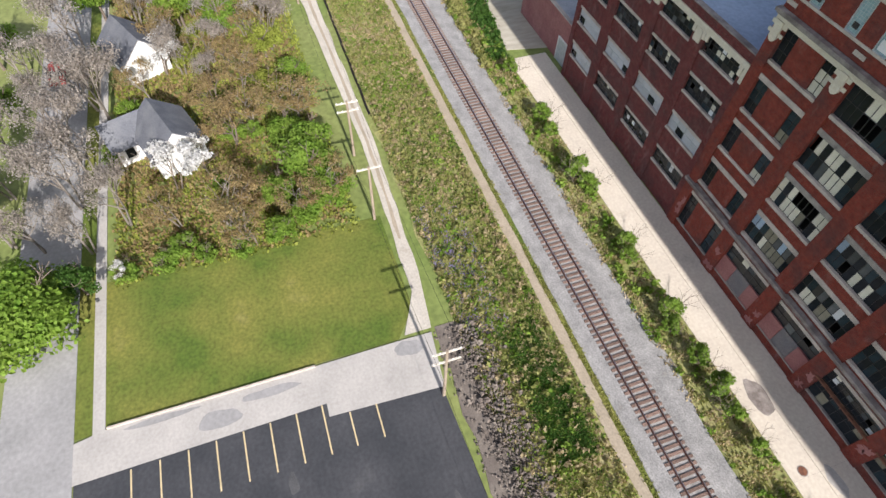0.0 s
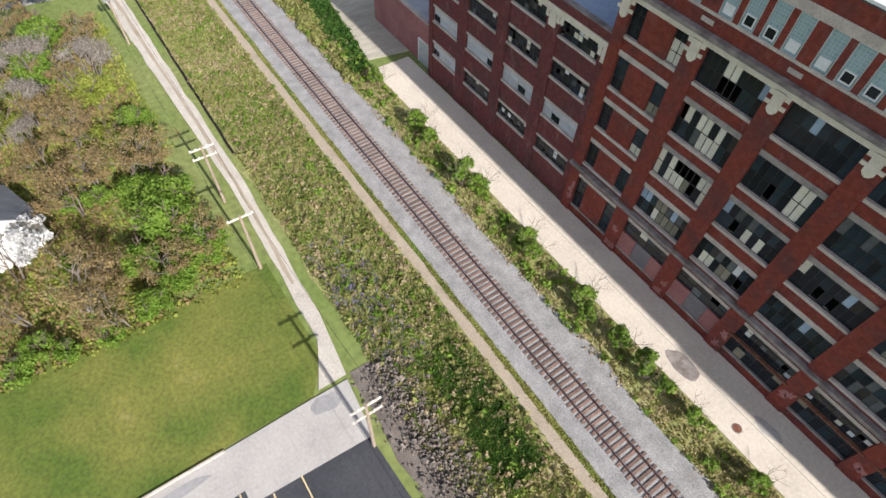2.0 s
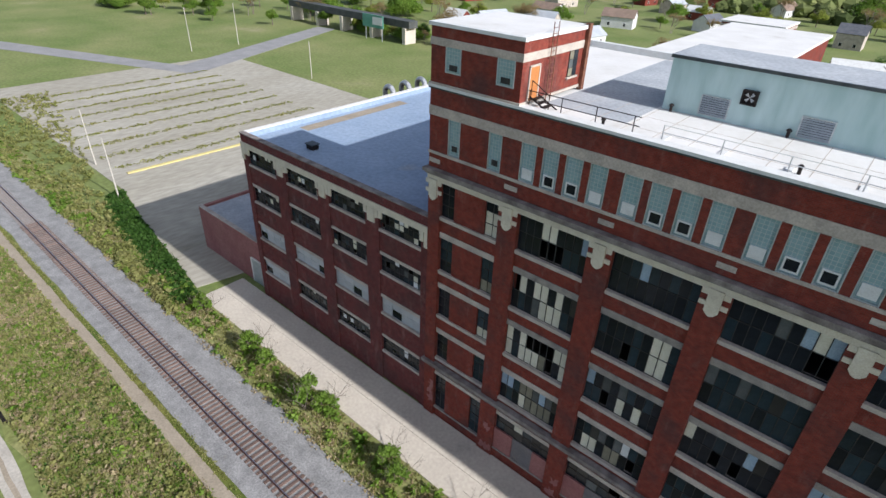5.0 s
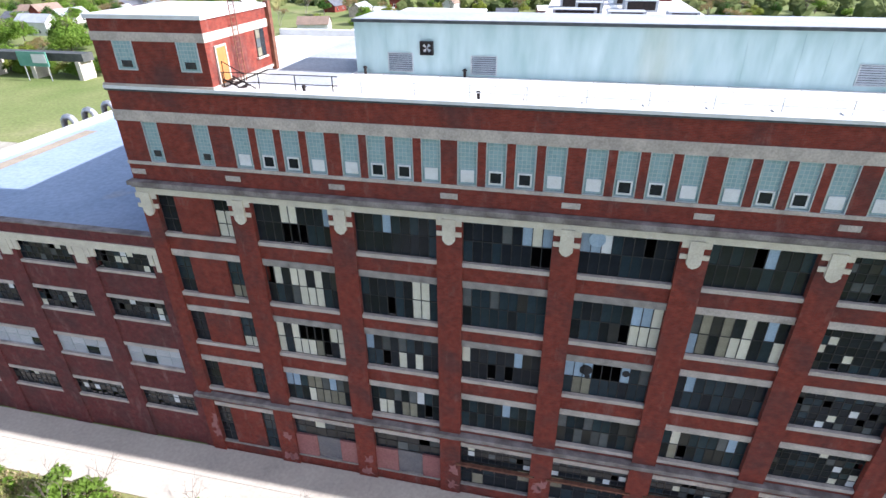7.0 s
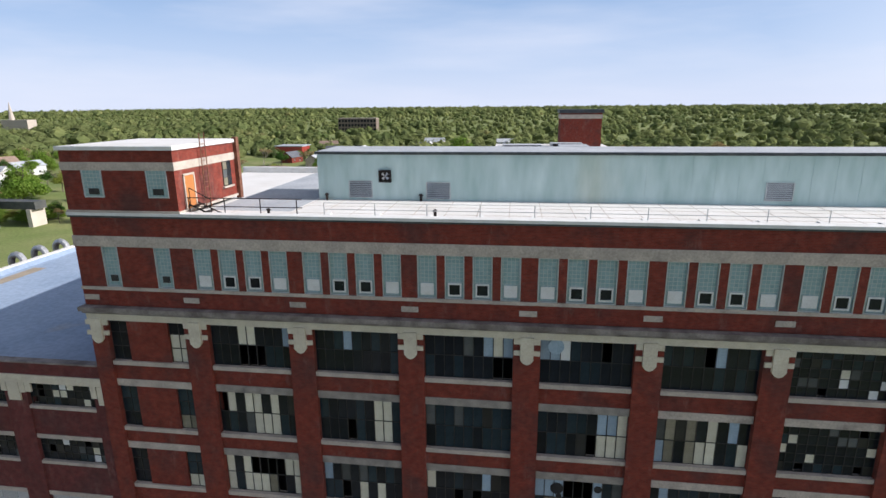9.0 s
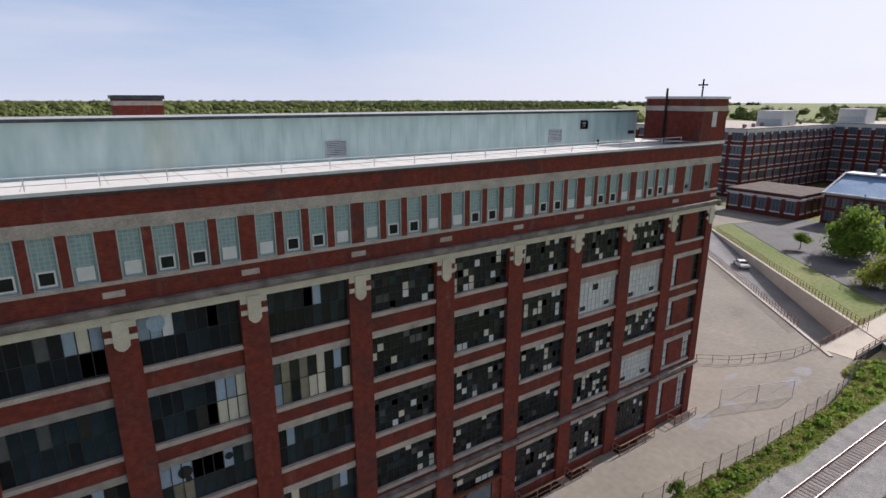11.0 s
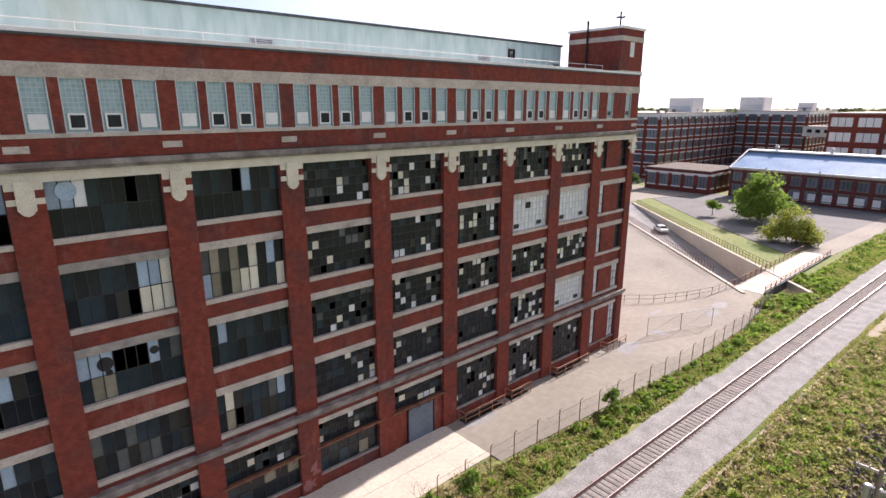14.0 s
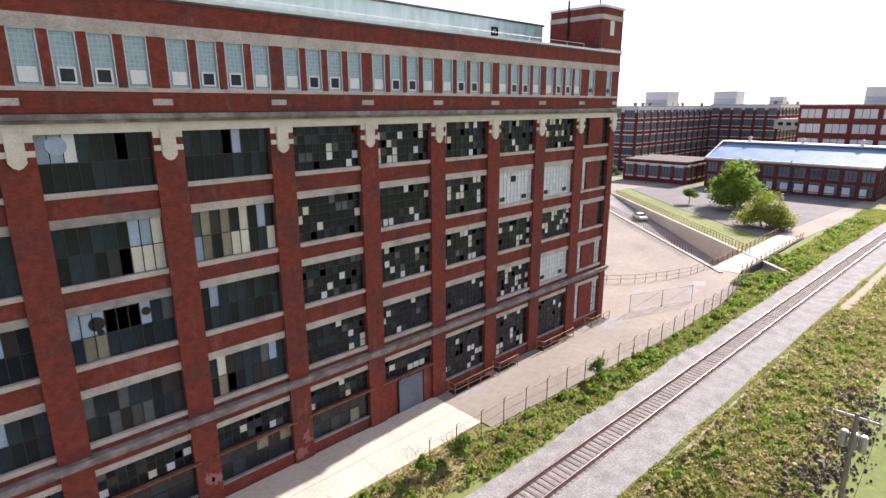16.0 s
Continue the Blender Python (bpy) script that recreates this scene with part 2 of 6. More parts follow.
M_ROAD = surface("old_grey_asphalt", (0.31, 0.30, 0.29), (0.255, 0.25, 0.24), 0.25, 0.9, bump=0.08, c3=(0.195, 0.19, 0.185), grit=0.3)
M_ASPHALT = surface("fresh_black_asphalt", (0.038, 0.04, 0.044), (0.055, 0.056, 0.06), 0.3, 0.75, bump=0.2, c3=(0.09, 0.09, 0.09))
M_SCUFF = surface("scuffed_asphalt", (0.085, 0.085, 0.085), (0.06, 0.06, 0.062), 0.8, 0.85, bump=0.2, c3=(0.12, 0.118, 0.115))
M_BALLAST = surface("rail_ballast", (0.31, 0.30, 0.285), (0.225, 0.22, 0.21), 0.8, 0.95, bump=0.6, fine=9, c3=(0.23, 0.21, 0.185), grit=0.6)
M_DIRT = surface("bare_dirt", (0.37, 0.31, 0.23), (0.31, 0.26, 0.19), 0.5, 0.95, bump=0.2, c3=(0.24, 0.21, 0.14))
M_LAWN = surface("mown_grass", (0.075, 0.115, 0.015), (0.165, 0.165, 0.033), 0.16, 0.95, bump=0.35, fine=22, c3=(0.25, 0.225, 0.08), grit=0.6)
M_MEADOW = surface("rough_meadow", (0.19, 0.215, 0.06), (0.30, 0.275, 0.125), 0.2, 0.95, bump=0.5, fine=16, c3=(0.38, 0.32, 0.19), grit=0.6)
M_GROUND = surface("grassy_ground", (0.14, 0.185, 0.045), (0.215, 0.23, 0.08), 0.05, 0.95, bump=0.2, fine=30, c3=(0.30, 0.275, 0.145), grit=0.5)
M_RUBBLE = surface("dark_rubble", (0.115, 0.095, 0.08), (0.17, 0.145, 0.12), 0.8, 0.95, bump=0.5, c3=(0.32, 0.28, 0.22), vary=0.4, island=True)
M_TIE = surface("railway_sleeper_wood", (0.13, 0.085, 0.065), (0.22, 0.15, 0.12), 2.0, 0.9, bump=0.4, vary=0.25, stretch=(1, 6, 1))
M_TIEPALE = surface("dusty_sleeper_wood", (0.19, 0.15, 0.125), (0.26, 0.215, 0.185), 2.0, 0.95, bump=0.4, vary=0.25, stretch=(1, 6, 1))
M_RAIL = surface("rusty_rail_steel", (0.15, 0.075, 0.055), (0.21, 0.10, 0.07), 2.0, 0.5, 0.6, 0.1)
M_RAILTOP = surface("polished_rail_head", (0.62, 0.54, 0.54), (0.70, 0.62, 0.62), 2.0, 0.3, 1.0, 0.05)
M_STRIPE = surface("worn_cream_line_paint", (0.62, 0.50, 0.28), (0.5, 0.40, 0.22), 3.0, 0.8, bump=0.1)
M_YELLOW = surface("yellow_kerb_paint", (0.62, 0.52, 0.20), (0.55, 0.46, 0.2), 1.0, 0.8)
M_POLE = surface("weathered_pole_wood", (0.24, 0.19, 0.14), (0.33, 0.27, 0.20), 2.0, 0.9, bump=0.3, stretch=(4, 4, 0.4))
M_PALEWOOD = surface("bleached_crossarm_wood", (0.56, 0.52, 0.44), (0.46, 0.42, 0.36), 2.0, 0.85, bump=0.2)
M_BARK = surface("tree_bark", (0.13, 0.10, 0.075), (0.20, 0.165, 0.13), 2.0, 0.95, bump=0.5)
M_LEAF = leafy("fresh_green_leaves", (0.155, 0.265, 0.034), (0.255, 0.36, 0.058))
M_LEAFDARK = leafy("deep_green_leaves", (0.055, 0.125, 0.02), (0.09, 0.175, 0.032))
M_LEAFYEL = leafy("yellow_green_leaves", (0.26, 0.31, 0.05), (0.36, 0.38, 0.08))
M_BUD = leafy("brown_budding_twigs", (0.30, 0.215, 0.10), (0.37, 0.29, 0.135))
M_TWIG = leafy("grey_bare_twigs", (0.33, 0.29, 0.245), (0.41, 0.37, 0.32))
M_BLOSSOM = leafy("white_blossom", (0.72, 0.71, 0.68), (0.62, 0.62, 0.60))
M_WEED = leafy("meadow_weeds", (0.28, 0.30, 0.085), (0.38, 0.36, 0.14))
M_STRAW = leafy("dry_straw_tufts", (0.50, 0.41, 0.24), (0.43, 0.35, 0.20))
M_PURPLE = leafy("purple_wildflowers", (0.30, 0.26, 0.44), (0.36, 0.33, 0.48))
M_FOREST = leafy("mixed_woodland_canopy", (0.125, 0.165, 0.055), (0.26, 0.285, 0.105), 0.95, 0.45, 0.028, (0.44, 0.38, 0.17), 0.25)
M_ROOFDARK = surface("brown_gravel_roof", (0.11, 0.09, 0.075), (0.15, 0.125, 0.105), 0.5, 0.95, bump=0.2)
M_LOTGREY = surface("dull_lot_asphalt", (0.17, 0.165, 0.16), (0.13, 0.125, 0.12), 0.15, 0.9, bump=0.1, c3=(0.22, 0.21, 0.195), grit=0.3)
M_SHINGLE = surface("grey_roof_shingle", (0.10, 0.105, 0.12), (0.145, 0.15, 0.16), 0.8, 0.9, bump=0.3)
M_SIDING = surface("white_house_siding", (0.70, 0.69, 0.66), (0.62, 0.61, 0.58), 0.8, 0.7, bump=0.1)
M_OLDWALL = surface("dull_brown_brickwork", (0.17, 0.13, 0.10), (0.24, 0.19, 0.15), 0.4, 0.9, bump=0.1)
# reflected sky is put into this roof's blue base colour
M_SKYLIGHT = surface("glazed_roof_painted_sky_blue", (0.13, 0.25, 0.42), (0.20, 0.33, 0.50), 0.2, 0.7, bump=0.05, spec=0.2)
M_GALV = surface("galvanised_steel", (0.40, 0.41, 0.41), (0.52, 0.52, 0.52), 4.0, 0.45, 0.7, 0.1)
M_CARPAINT = surface("silver_car_paint", (0.62, 0.63, 0.65), (0.68, 0.69, 0.70), 1.0, 0.25, 0.4, 0.0)
M_CARDARK = surface("dark_car_paint", (0.05, 0.055, 0.07), (0.07, 0.075, 0.09), 1.0, 0.25, 0.3, 0.0)
M_CARRED = surface("red_car_paint", (0.42, 0.07, 0.05), (0.36, 0.06, 0.05), 1.0, 0.3, 0.2, 0.0)
M_RUBBER = surface("black_rubber", (0.02, 0.02, 0.02), (0.03, 0.03, 0.03), 4.0, 0.8)
M_CARGLASS = surface("tinted_glass", (0.02, 0.025, 0.03), (0.03, 0.035, 0.04), 1.0, 0.08, spec=0.6)
# plaster coloured dark to stand in for unlit rooms
M_INSIDE = surface("dimmed_interior_plaster", (0.09, 0.085, 0.08), (0.13, 0.12, 0.11), 0.8, 0.95)
PANE = {
    "D": surface("grimy_dark_glass", (0.009, 0.012, 0.015), (0.018, 0.022, 0.026), 0.7, 0.16, bump=0.02, spec=0.22, vary=0.2),
    "E": surface("smoky_teal_glass", (0.014, 0.026, 0.034), (0.026, 0.042, 0.05), 0.7, 0.2, bump=0.02, spec=0.25, vary=0.25),
    "O": surface("olive_grimy_glass", (0.020, 0.021, 0.020), (0.032, 0.032, 0.029), 0.9, 0.35, bump=0.05, vary=0.25),
    "G": surface("dusty_grey_glass", (0.06, 0.07, 0.07), (0.10, 0.105, 0.10), 1.2, 0.45, bump=0.05, vary=0.35),
    "T": surface("tan_board", (0.20, 0.18, 0.12), (0.26, 0.235, 0.165), 1.5, 0.8, bump=0.1, vary=0.2),
    "C": surface("cream_board", (0.60, 0.56, 0.42), (0.68, 0.64, 0.50), 1.5, 0.7, bump=0.1, vary=0.12),
    "B": surface("pale_blue_panel", (0.27, 0.36, 0.44), (0.34, 0.43, 0.50), 1.5, 0.6, bump=0.1, vary=0.15),
    "P": surface("pale_grey_panel", (0.42, 0.43, 0.43), (0.50, 0.50, 0.49), 1.0, 0.7, bump=0.1, vary=0.1),
    # S: far panes, paled in base colour for reflected sky and haze
    "S": surface("glass_painted_sky_grey", (0.10, 0.12, 0.14), (0.15, 0.17, 0.19), 0.3, 0.3, bump=0.02, vary=0.35),
    "W": surface("dull_white_panel", (0.62, 0.63, 0.60), (0.70, 0.70, 0.67), 1.5, 0.6, bump=0.1, vary=0.1),
}

# ---- mesh helpers ----


class Shape:
    """Collects boxes, tubes and quads into one mesh."""

    def __init__(self):
        self.v, self.f = [], []

    def box(self, x0, x1, y0, y1, z0, z1):
        k = len(self.v)
        self.v += [(x0, y0, z0), (x1, y0, z0), (x1, y1, z0), (x0, y1, z0), (x0, y0, z1), (x1, y0, z1), (x1, y1, z1), (x0, y1, z1)]
        self.f += [(k, k + 3, k + 2, k + 1), (k + 4, k + 5, k + 6, k + 7), (k, k + 1, k + 5, k + 4), (k + 1, k + 2, k + 6, k + 5), (k + 2, k + 3, k + 7, k + 6), (k + 3, k, k + 4, k + 7)]
        return self

    def poly(self, pts):
        k = len(self.v)
        self.v += [tuple(p) for p in pts]
        self.f.append(tuple(range(k, k + len(pts))))
        return self

    def prism(self, outline, z0, z1):
        """An upright prism over a counter-clockwise outline in the plan."""
        k, m = len(self.v), len(outline)
        self.v += [(x, y, z0) for x, y in outline] + [(x, y, z1) for x, y in outline]
        self.f.append(tuple(range(k + m, k + 2 * m)))
        self.f.append(tuple(range(k + m - 1, k - 1, -1)))
        for i in range(m):
            j = (i + 1) % m
            self.f.append((k + i, k + j, k + m + j, k + m + i))
        return self

    def tube(self, a, b, r0, r1=None, n=6, cap=True):
        a, b = Vector(a), Vector(b)
        r1 = r0 if r1 is None else r1
        q = (b - a).to_track_quat("Z", "Y")
        k = len(self.v)
        for p, r in ((a, r0), (b, r1)):
            for i in range(n):
                w = 2 * math.pi * i / n
                self.v.append(tuple(p + q @ Vector((r * math.cos(w), r * math.sin(w), 0))))
        for i in range(n):
            j = (i + 1) % n
            self.f.append((k + i, k + j, k + n + j, k + n + i))
        if cap:
            self.f.append(tuple(range(k + n - 1, k - 1, -1)))
            self.f.append(tuple(range(k + n, k + 2 * n)))
        return self

    def lattice(self, us, zs, solid, y0, y1):
        """One connected grid of bars: cell (i, j) between the lines us and zs is filled where solid(i, j)."""
        seen = {}

        def at(i, j, y):
            if (i, j, y) not in seen:
                seen[i, j, y] = len(self.v)
                self.v.append((us[i], y, zs[j]))
            return seen[i, j, y]

        nu, nz = len(us) - 1, len(zs) - 1
        full = [[solid(i, j) for j in range(nz)] for i in range(nu)]
        for i in range(nu):
            for j in range(nz):
                if not full[i][j]:
                    continue
                self.f.append((at(i, j, y0), at(i + 1, j, y0), at(i + 1, j + 1, y0), at(i, j + 1, y0)))
                self.f.append((at(i, j + 1, y1), at(i + 1, j + 1, y1), at(i + 1, j, y1), at(i, j, y1)))
                for di, dj, a, b in ((-1, 0, (0, 1), (0, 0)), (1, 0, (1, 0), (1, 1)), (0, -1, (0, 0), (1, 0)), (0, 1, (1, 1), (0, 1))):
                    if 0 <= i + di < nu and 0 <= j + dj < nz and full[i + di][j + dj]:
                        continue
                    p, q = (i + a[0], j + a[1]), (i + b[0], j + b[1])
                    self.f.append((at(*q, y0), at(*p, y0), at(*p, y1), at(*q, y1)))
        return self

    def sweep(self, pts, r, n=10):
        """A bent round pipe through the points, as one skin."""
        k = len(self.v)
        for i, p in enumerate(pts):
            a, b = Vector(pts[max(0, i - 1)]), Vector(pts[min(len(pts) - 1, i + 1)])
            q = (b - a).to_track_quat("Z", "Y")
            for j in range(n):
                w = 2 * math.pi * j / n
                self.v.append(tuple(Vector(p) + q @ Vector((r * math.cos(w), r * math.sin(w), 0))))
        for i in range(len(pts) - 1):
            for j in range(n):
                a, b = k + i * n + j, k + i * n + (j + 1) % n
                self.f.append((a, b, b + n, a + n))
        return self

    def mesh(self, name, *mats):
        me = bpy.data.meshes.new(name)
        me.from_pydata(self.v, [], self.f)
        for m in mats:
            me.materials.append(m)
        me.update()
        return me


def part(name, shape, material, parent=None, label=""):
    """Links a shape (or a mesh) as one object, under a thing or a part."""
    me = shape.mesh(name, material) if isinstance(shape, Shape) else shape
    ob = new(name, me)
    if parent is not None:
        ob.parent = parent
    if label:
        ob["label"] = label
    return ob


def thing(name, label, category, group="", kind="", at=(0, 0, 0)):
    ob = new(name)
    ob.location = at
    ob.empty_display_size = 0.2
    return tagged(ob, label, category, group, kind)


def soften(ob, width=0.02):
    mod = ob.modifiers.new("bevel", "BEVEL")
    mod.width, mod.segments, mod.limit_method = width, 1, "ANGLE"
    return ob

# ---- the ground ----
RAIL_BEND = 25.0


def rail_y(x):
    """The middle of the track in the plan."""
    return -12.2 - (0.0135 * (x - RAIL_BEND) + 0.00006 * (x - RAIL_BEND) ** 2 if x > RAIL_BEND else 0.0)


def strip(name, xs, inner, outer, z, mat, label, category, kind="structure", thick=0.06):
    """A ribbon along x between two edges given as functions of x."""
    s = Shape()
    for x in xs:
        s.v += [(x, inner(x), z), (x, outer(x), z), (x, inner(x), z - thick), (x, outer(x), z - thick)]
    for i in range(len(xs) - 1):
        a, b = 4 * i, 4 * i + 4
        s.f += [(a, a + 1, b + 1, b), (a + 2, a, b, b + 2), (a + 1, a + 3, b + 3, b + 1)]
    return tagged(part(name, s, mat), label, category, kind=kind)


def wobble(x, k, amp):
    return amp * noise.noise((x * 0.35, k * 7.3, 0.0)) * 2


def along(s_, d):
    """A place in the plan, s_ metres along the sunken road from its bridge and d metres to its side."""
    return 110.7 + 0.661 * s_ + 0.750 * d, 2.2 + 0.750 * s_ - 0.661 * d


def fence_y(x):
    """The line of the chain-link fence in the plan."""
    return -6.25 - 1.65 * max(0.0, min(1.0, (x - 50) / 23)) + 1.6 * max(0.0, min(1.0, (x - 88) / 12))


def bend(x):
    """How far the lane swings away from the track towards the west."""
    return 0.05 * max(0.0, -20.0 - x)


def sink(s_):
    return -3.6 * (1.0 - min(62.0, max(0.0, s_)) / 62.0)


g = Shape()
SS = [-11.0, -10.9, 0.0, 10, 20, 30, 40, 50, 61.9, 62.0]
DD = [-6.0, -4.62, -4.6, 4.6, 4.62, 6.0]
for i, s_ in enumerate(SS):
    for j, d in enumerate(DD):
        low = 0 < i < len(SS) - 1 and 2 <= j <= 3
        g.v.append((*along(s_, d), -0.1 + (sink(s_) if low else 0.0)))
for i in range(len(SS) - 1):
    for j in range(len(DD) - 1):
        k = i * len(DD) + j
        g.f.append((k, k + 1, k + len(DD) + 1, k + len(DD)))
BIG = 4600.0
ring = [along(-11, -6), along(-11, 6), along(62, 6), along(62, -6)]
far = [along(-BIG, -BIG), along(-BIG, BIG), along(BIG, BIG), along(BIG, -BIG)]
for i in range(4):
    j = (i + 1) % 4
    g.poly([(*far[i], -0.1), (*far[j], -0.1), (*ring[j], -0.1), (*ring[i], -0.1)])
tagged(part("ground", g, M_GROUND), "patchy green grass on flat open ground", "ground", kind="structure")

XS = [-190 + 4 * i for i in range(112)]
strip("meadow", [x for x in XS if -118 < x < 190], lambda x: rail_y(x) - 3.0, lambda x: -24.3 + wobble(x, 1, 0.5), -0.06, M_MEADOW,
      "rough meadow of weeds and straw beside the railway", "meadow")
for name, keep in (("west", lambda x: -118 < x < 98), ("east", lambda x: 114 < x < 190)):
    strip("verge", [x for x in XS if keep(x)] + ([98.5] if name == "west" else []), lambda x: -5.0 if x < 50 else fence_y(x) - 0.1, lambda x: rail_y(x) + 3.6, -0.055, M_MEADOW,
          "weedy verge between pavement and railway", "verge")
strip("track_verge", XS, lambda x: rail_y(x) - 2.75 - (0.9 if x > 40 else 0) + wobble(x, 13, 0.12), lambda x: rail_y(x) - 3.2 - (0.9 if x > 40 else 0) + wobble(x, 14, 0.1), -0.022, M_LAWN,
      "thin green line of grass beside the ballast", "verge", thick=0.02)
strip("ballast", XS, lambda x: rail_y(x) + (3.7 if x < 30 else 2.7) + wobble(x, 2, 0.35), lambda x: rail_y(x) - 2.7 + wobble(x, 3, 0.25) - (0.9 if x > 40 else 0), -0.03, M_BALLAST,
      "bed of grey crushed stone under the railway", "ballast")
strip("dirt_track", XS, lambda x: rail_y(x) - 3.15 + wobble(x, 4, 0.15) - (0.9 if x > 40 else 0), lambda x: rail_y(x) - 4.2 + wobble(x, 5, 0.15) - (0.9 if x > 40 else 0), -0.025, M_DIRT,
      "narrow worn dirt track beside the railway", "track")
strip("lawn", [-9.3 + 0.5 * i for i in range(28)], lambda x: -27.2 - max(0.0, x - 1.5) * 0.75, lambda x: -52.3, -0.045, M_LAWN, "freshly mown green lawn", "lawn")
strip("verge_lawn", [x for x in XS if -120 < x < 4] + [4.6], lambda x: -53.15, lambda x: -54.5, -0.045, M_LAWN, "narrow strip of grass along the road", "verge")
strip("sidewalk", [-120, -40, -8, 5.0], lambda x: -52.3, lambda x: -53.2, 0.0, M_DRIVE, "narrow pale concrete sidewalk", "sidewalk")
strip("road", [-400, -100, 0, 120], lambda x: -54.5, lambda x: -59.75, -0.02, M_ROAD, "old grey asphalt road", "road")
strip("lane", [-82 + 2 * i for i in range(44)], lambda x: -bend(x) + (-23.6 - (x + 60) * 0.035 if x < -2 else -25.6 - (x + 2) * 0.1) + wobble(x, 6, 0.12),
      lambda x: -bend(x) * 1.1 + (-25.6 - (x + 60) * 0.02 if x < -2 else -26.8 - max(0.0, x) * 0.45) + wobble(x, 7, 0.12), -0.02, M_LANE, "pale gravel lane with two worn wheel tracks", "lane")
drive = Shape().prism([(8.0, -54.5), (7.75, -36.15), (8.85, -36.15), (9.3, -26.9), (4.4, -26.4), (4.35, -29.5), (4.5, -52.3), (4.9, -54.5)], -0.1, -0.005)
tagged(part("driveway", drive, M_DRIVE), "pale concrete driveway with stained patches", "driveway", kind="structure")
curb = part("kerb", Shape().box(4.33, 4.51, -52.2, -36.35, -0.1, 0.13), M_STONE)
tagged(soften(curb), "pale concrete kerb at the lawn's edge", "kerb", kind="structure")
lot = Shape().prism([(8.01, -54.4), (40, -54.4), (40, -26.7), (17.8, -26.7), (9.31, -27.1), (8.86, -36.16), (7.76, -36.16)], -0.1, -0.012)
tagged(part("parking_lot", lot, M_ASPHALT), "black asphalt parking lot", "parking lot", kind="structure")
STRIPES = [(-50.55 + 2.0 * i, 8.1 - 0.045 * i, 11.7) for i in range(8)] + [(-34.6, 9.0, 11.7), (-32.5, 9.0, 11.7)]
for y, a, b in STRIPES:
    tagged(part("parking_line", Shape().box(a, b, y - 0.055, y + 0.055, -0.012, -0.004), M_STRIPE), "worn cream parking line on black asphalt", "road marking", "parking lines", "structure")

# pavement before the factory: slabs with joints
pave = thing("pavement", "long sunlit strip of pale concrete slabs", "pavement", kind="structure")
for row, (ya, yb) in enumerate(((0.12, -2.55), (-2.58, -5.0))):
    n = 26
    for i in range(n):
        xa, xb = -29.0 + 77.3 * i / n, -29.0 + 77.3 * (i + 1) / n
        me = Shape().box(xa + 0.005, xb - 0.005, yb, ya, -0.35, 0.0 + 0.008 * random.random()).mesh("slab", M_CONCRETE)
        part("slab", me, None, pave)
part("underlay", Shape().box(-28.9, 48.2, -4.95, 0.1, -0.35, -0.03), M_SOOT, pave, "dirt-filled joints between the slabs")
yard = Shape().prism([(48.35, -5.95), (56, -6.5), (73, -7.7), (88, -7.7), (98, -6.5), (102.5, -5.0), (103.2, 0.0), (107.2, 5.3), (136.7, 39.1), (138, 44), (73.6, 44), (73.6, 0.1), (48.35, 0.1)], -0.1, -0.03)
tagged(part("yard", yard, M_YARD), "worn grey concrete yard with cracks and patches", "yard", kind="structure")
tagged(part("east_lot", Shape().prism([(128, 1.0), (139, -2.0), (186.5, -5.5), (186.5, 38), (166, 46), (147, 25)], -0.1, -0.035), M_LOTGREY), "grey paved lot before the brick hall", "lot", kind="structure")
tagged(part("works_yard", Shape().prism([(140, 47), (165, 46.5), (187, 38.5), (187, 64), (204, 64), (204, 110), (140, 70)], -0.1, -0.04), M_YARD), "grey yard before the brick works", "yard", kind="structure")
strip("lane_middle", [-78 + 2 * i for i in range(37)], lambda x: -bend(x) - 24.45 - (x + 60) * 0.028 + wobble(x, 8, 0.1), lambda x: -bend(x) - 24.85 - (x + 60) * 0.026 + wobble(x, 9, 0.1), -0.012, M_DIRT, "darker grassy middle of the lane", "lane", thick=0.02)
# wear on the pavement and driveway
cover = tagged(part("manhole_cover", Shape().tube((24.06, -3.8, 0.0), (24.06, -3.8, 0.025), 0.33, n=20), M_RUST), "round rusty manhole cover in the pavement", "manhole cover")
part("ring", Shape().tube((24.06, -3.8, 0.0), (24.06, -3.8, 0.018), 0.4, n=20), M_GRIME, cover)
wear = random.Random(17)


def blotch(name, x, y, rx, ry, z, mat, label):
    pts = []
    for q in range(18):
        w = 2 * math.pi * q / 18
        k = 1 + 0.35 * noise.noise((math.cos(w) * 1.3 + x, math.sin(w) * 1.3 + y, 0.3))
        pts.append((x + rx * k * math.cos(w), y + ry * k * math.sin(w)))
    return tagged(part(name, Shape().prism(pts, z - 0.004, z), mat), label, "stain", kind="structure")


blotch("stain", 18.3, -3.2, 1.5, 0.8, 0.017, M_GRIME, "dark weathered patch on the pavement")
blotch("stain", 25.5, -1.9, 1.2, 0.5, 0.017, M_DRIVE, "grey weathered patch on the pavement")
blotch("stain", 6.4, -44.2, 0.7, 1.7, 0.001, M_ROAD, "dark stain on the concrete driveway")
blotch("stain", 5.4, -40.2, 0.4, 2.3, 0.001, M_ROAD, "dark stain on the concrete driveway")
blotch("stain", 5.2, -28.6, 0.7, 1.2, 0.001, M_ROAD, "dark patch at the end of the lane")
blotch("stain", 4.9, -48.0, 0.25, 2.6, 0.001, M_ROAD, "dark stain on the concrete driveway")
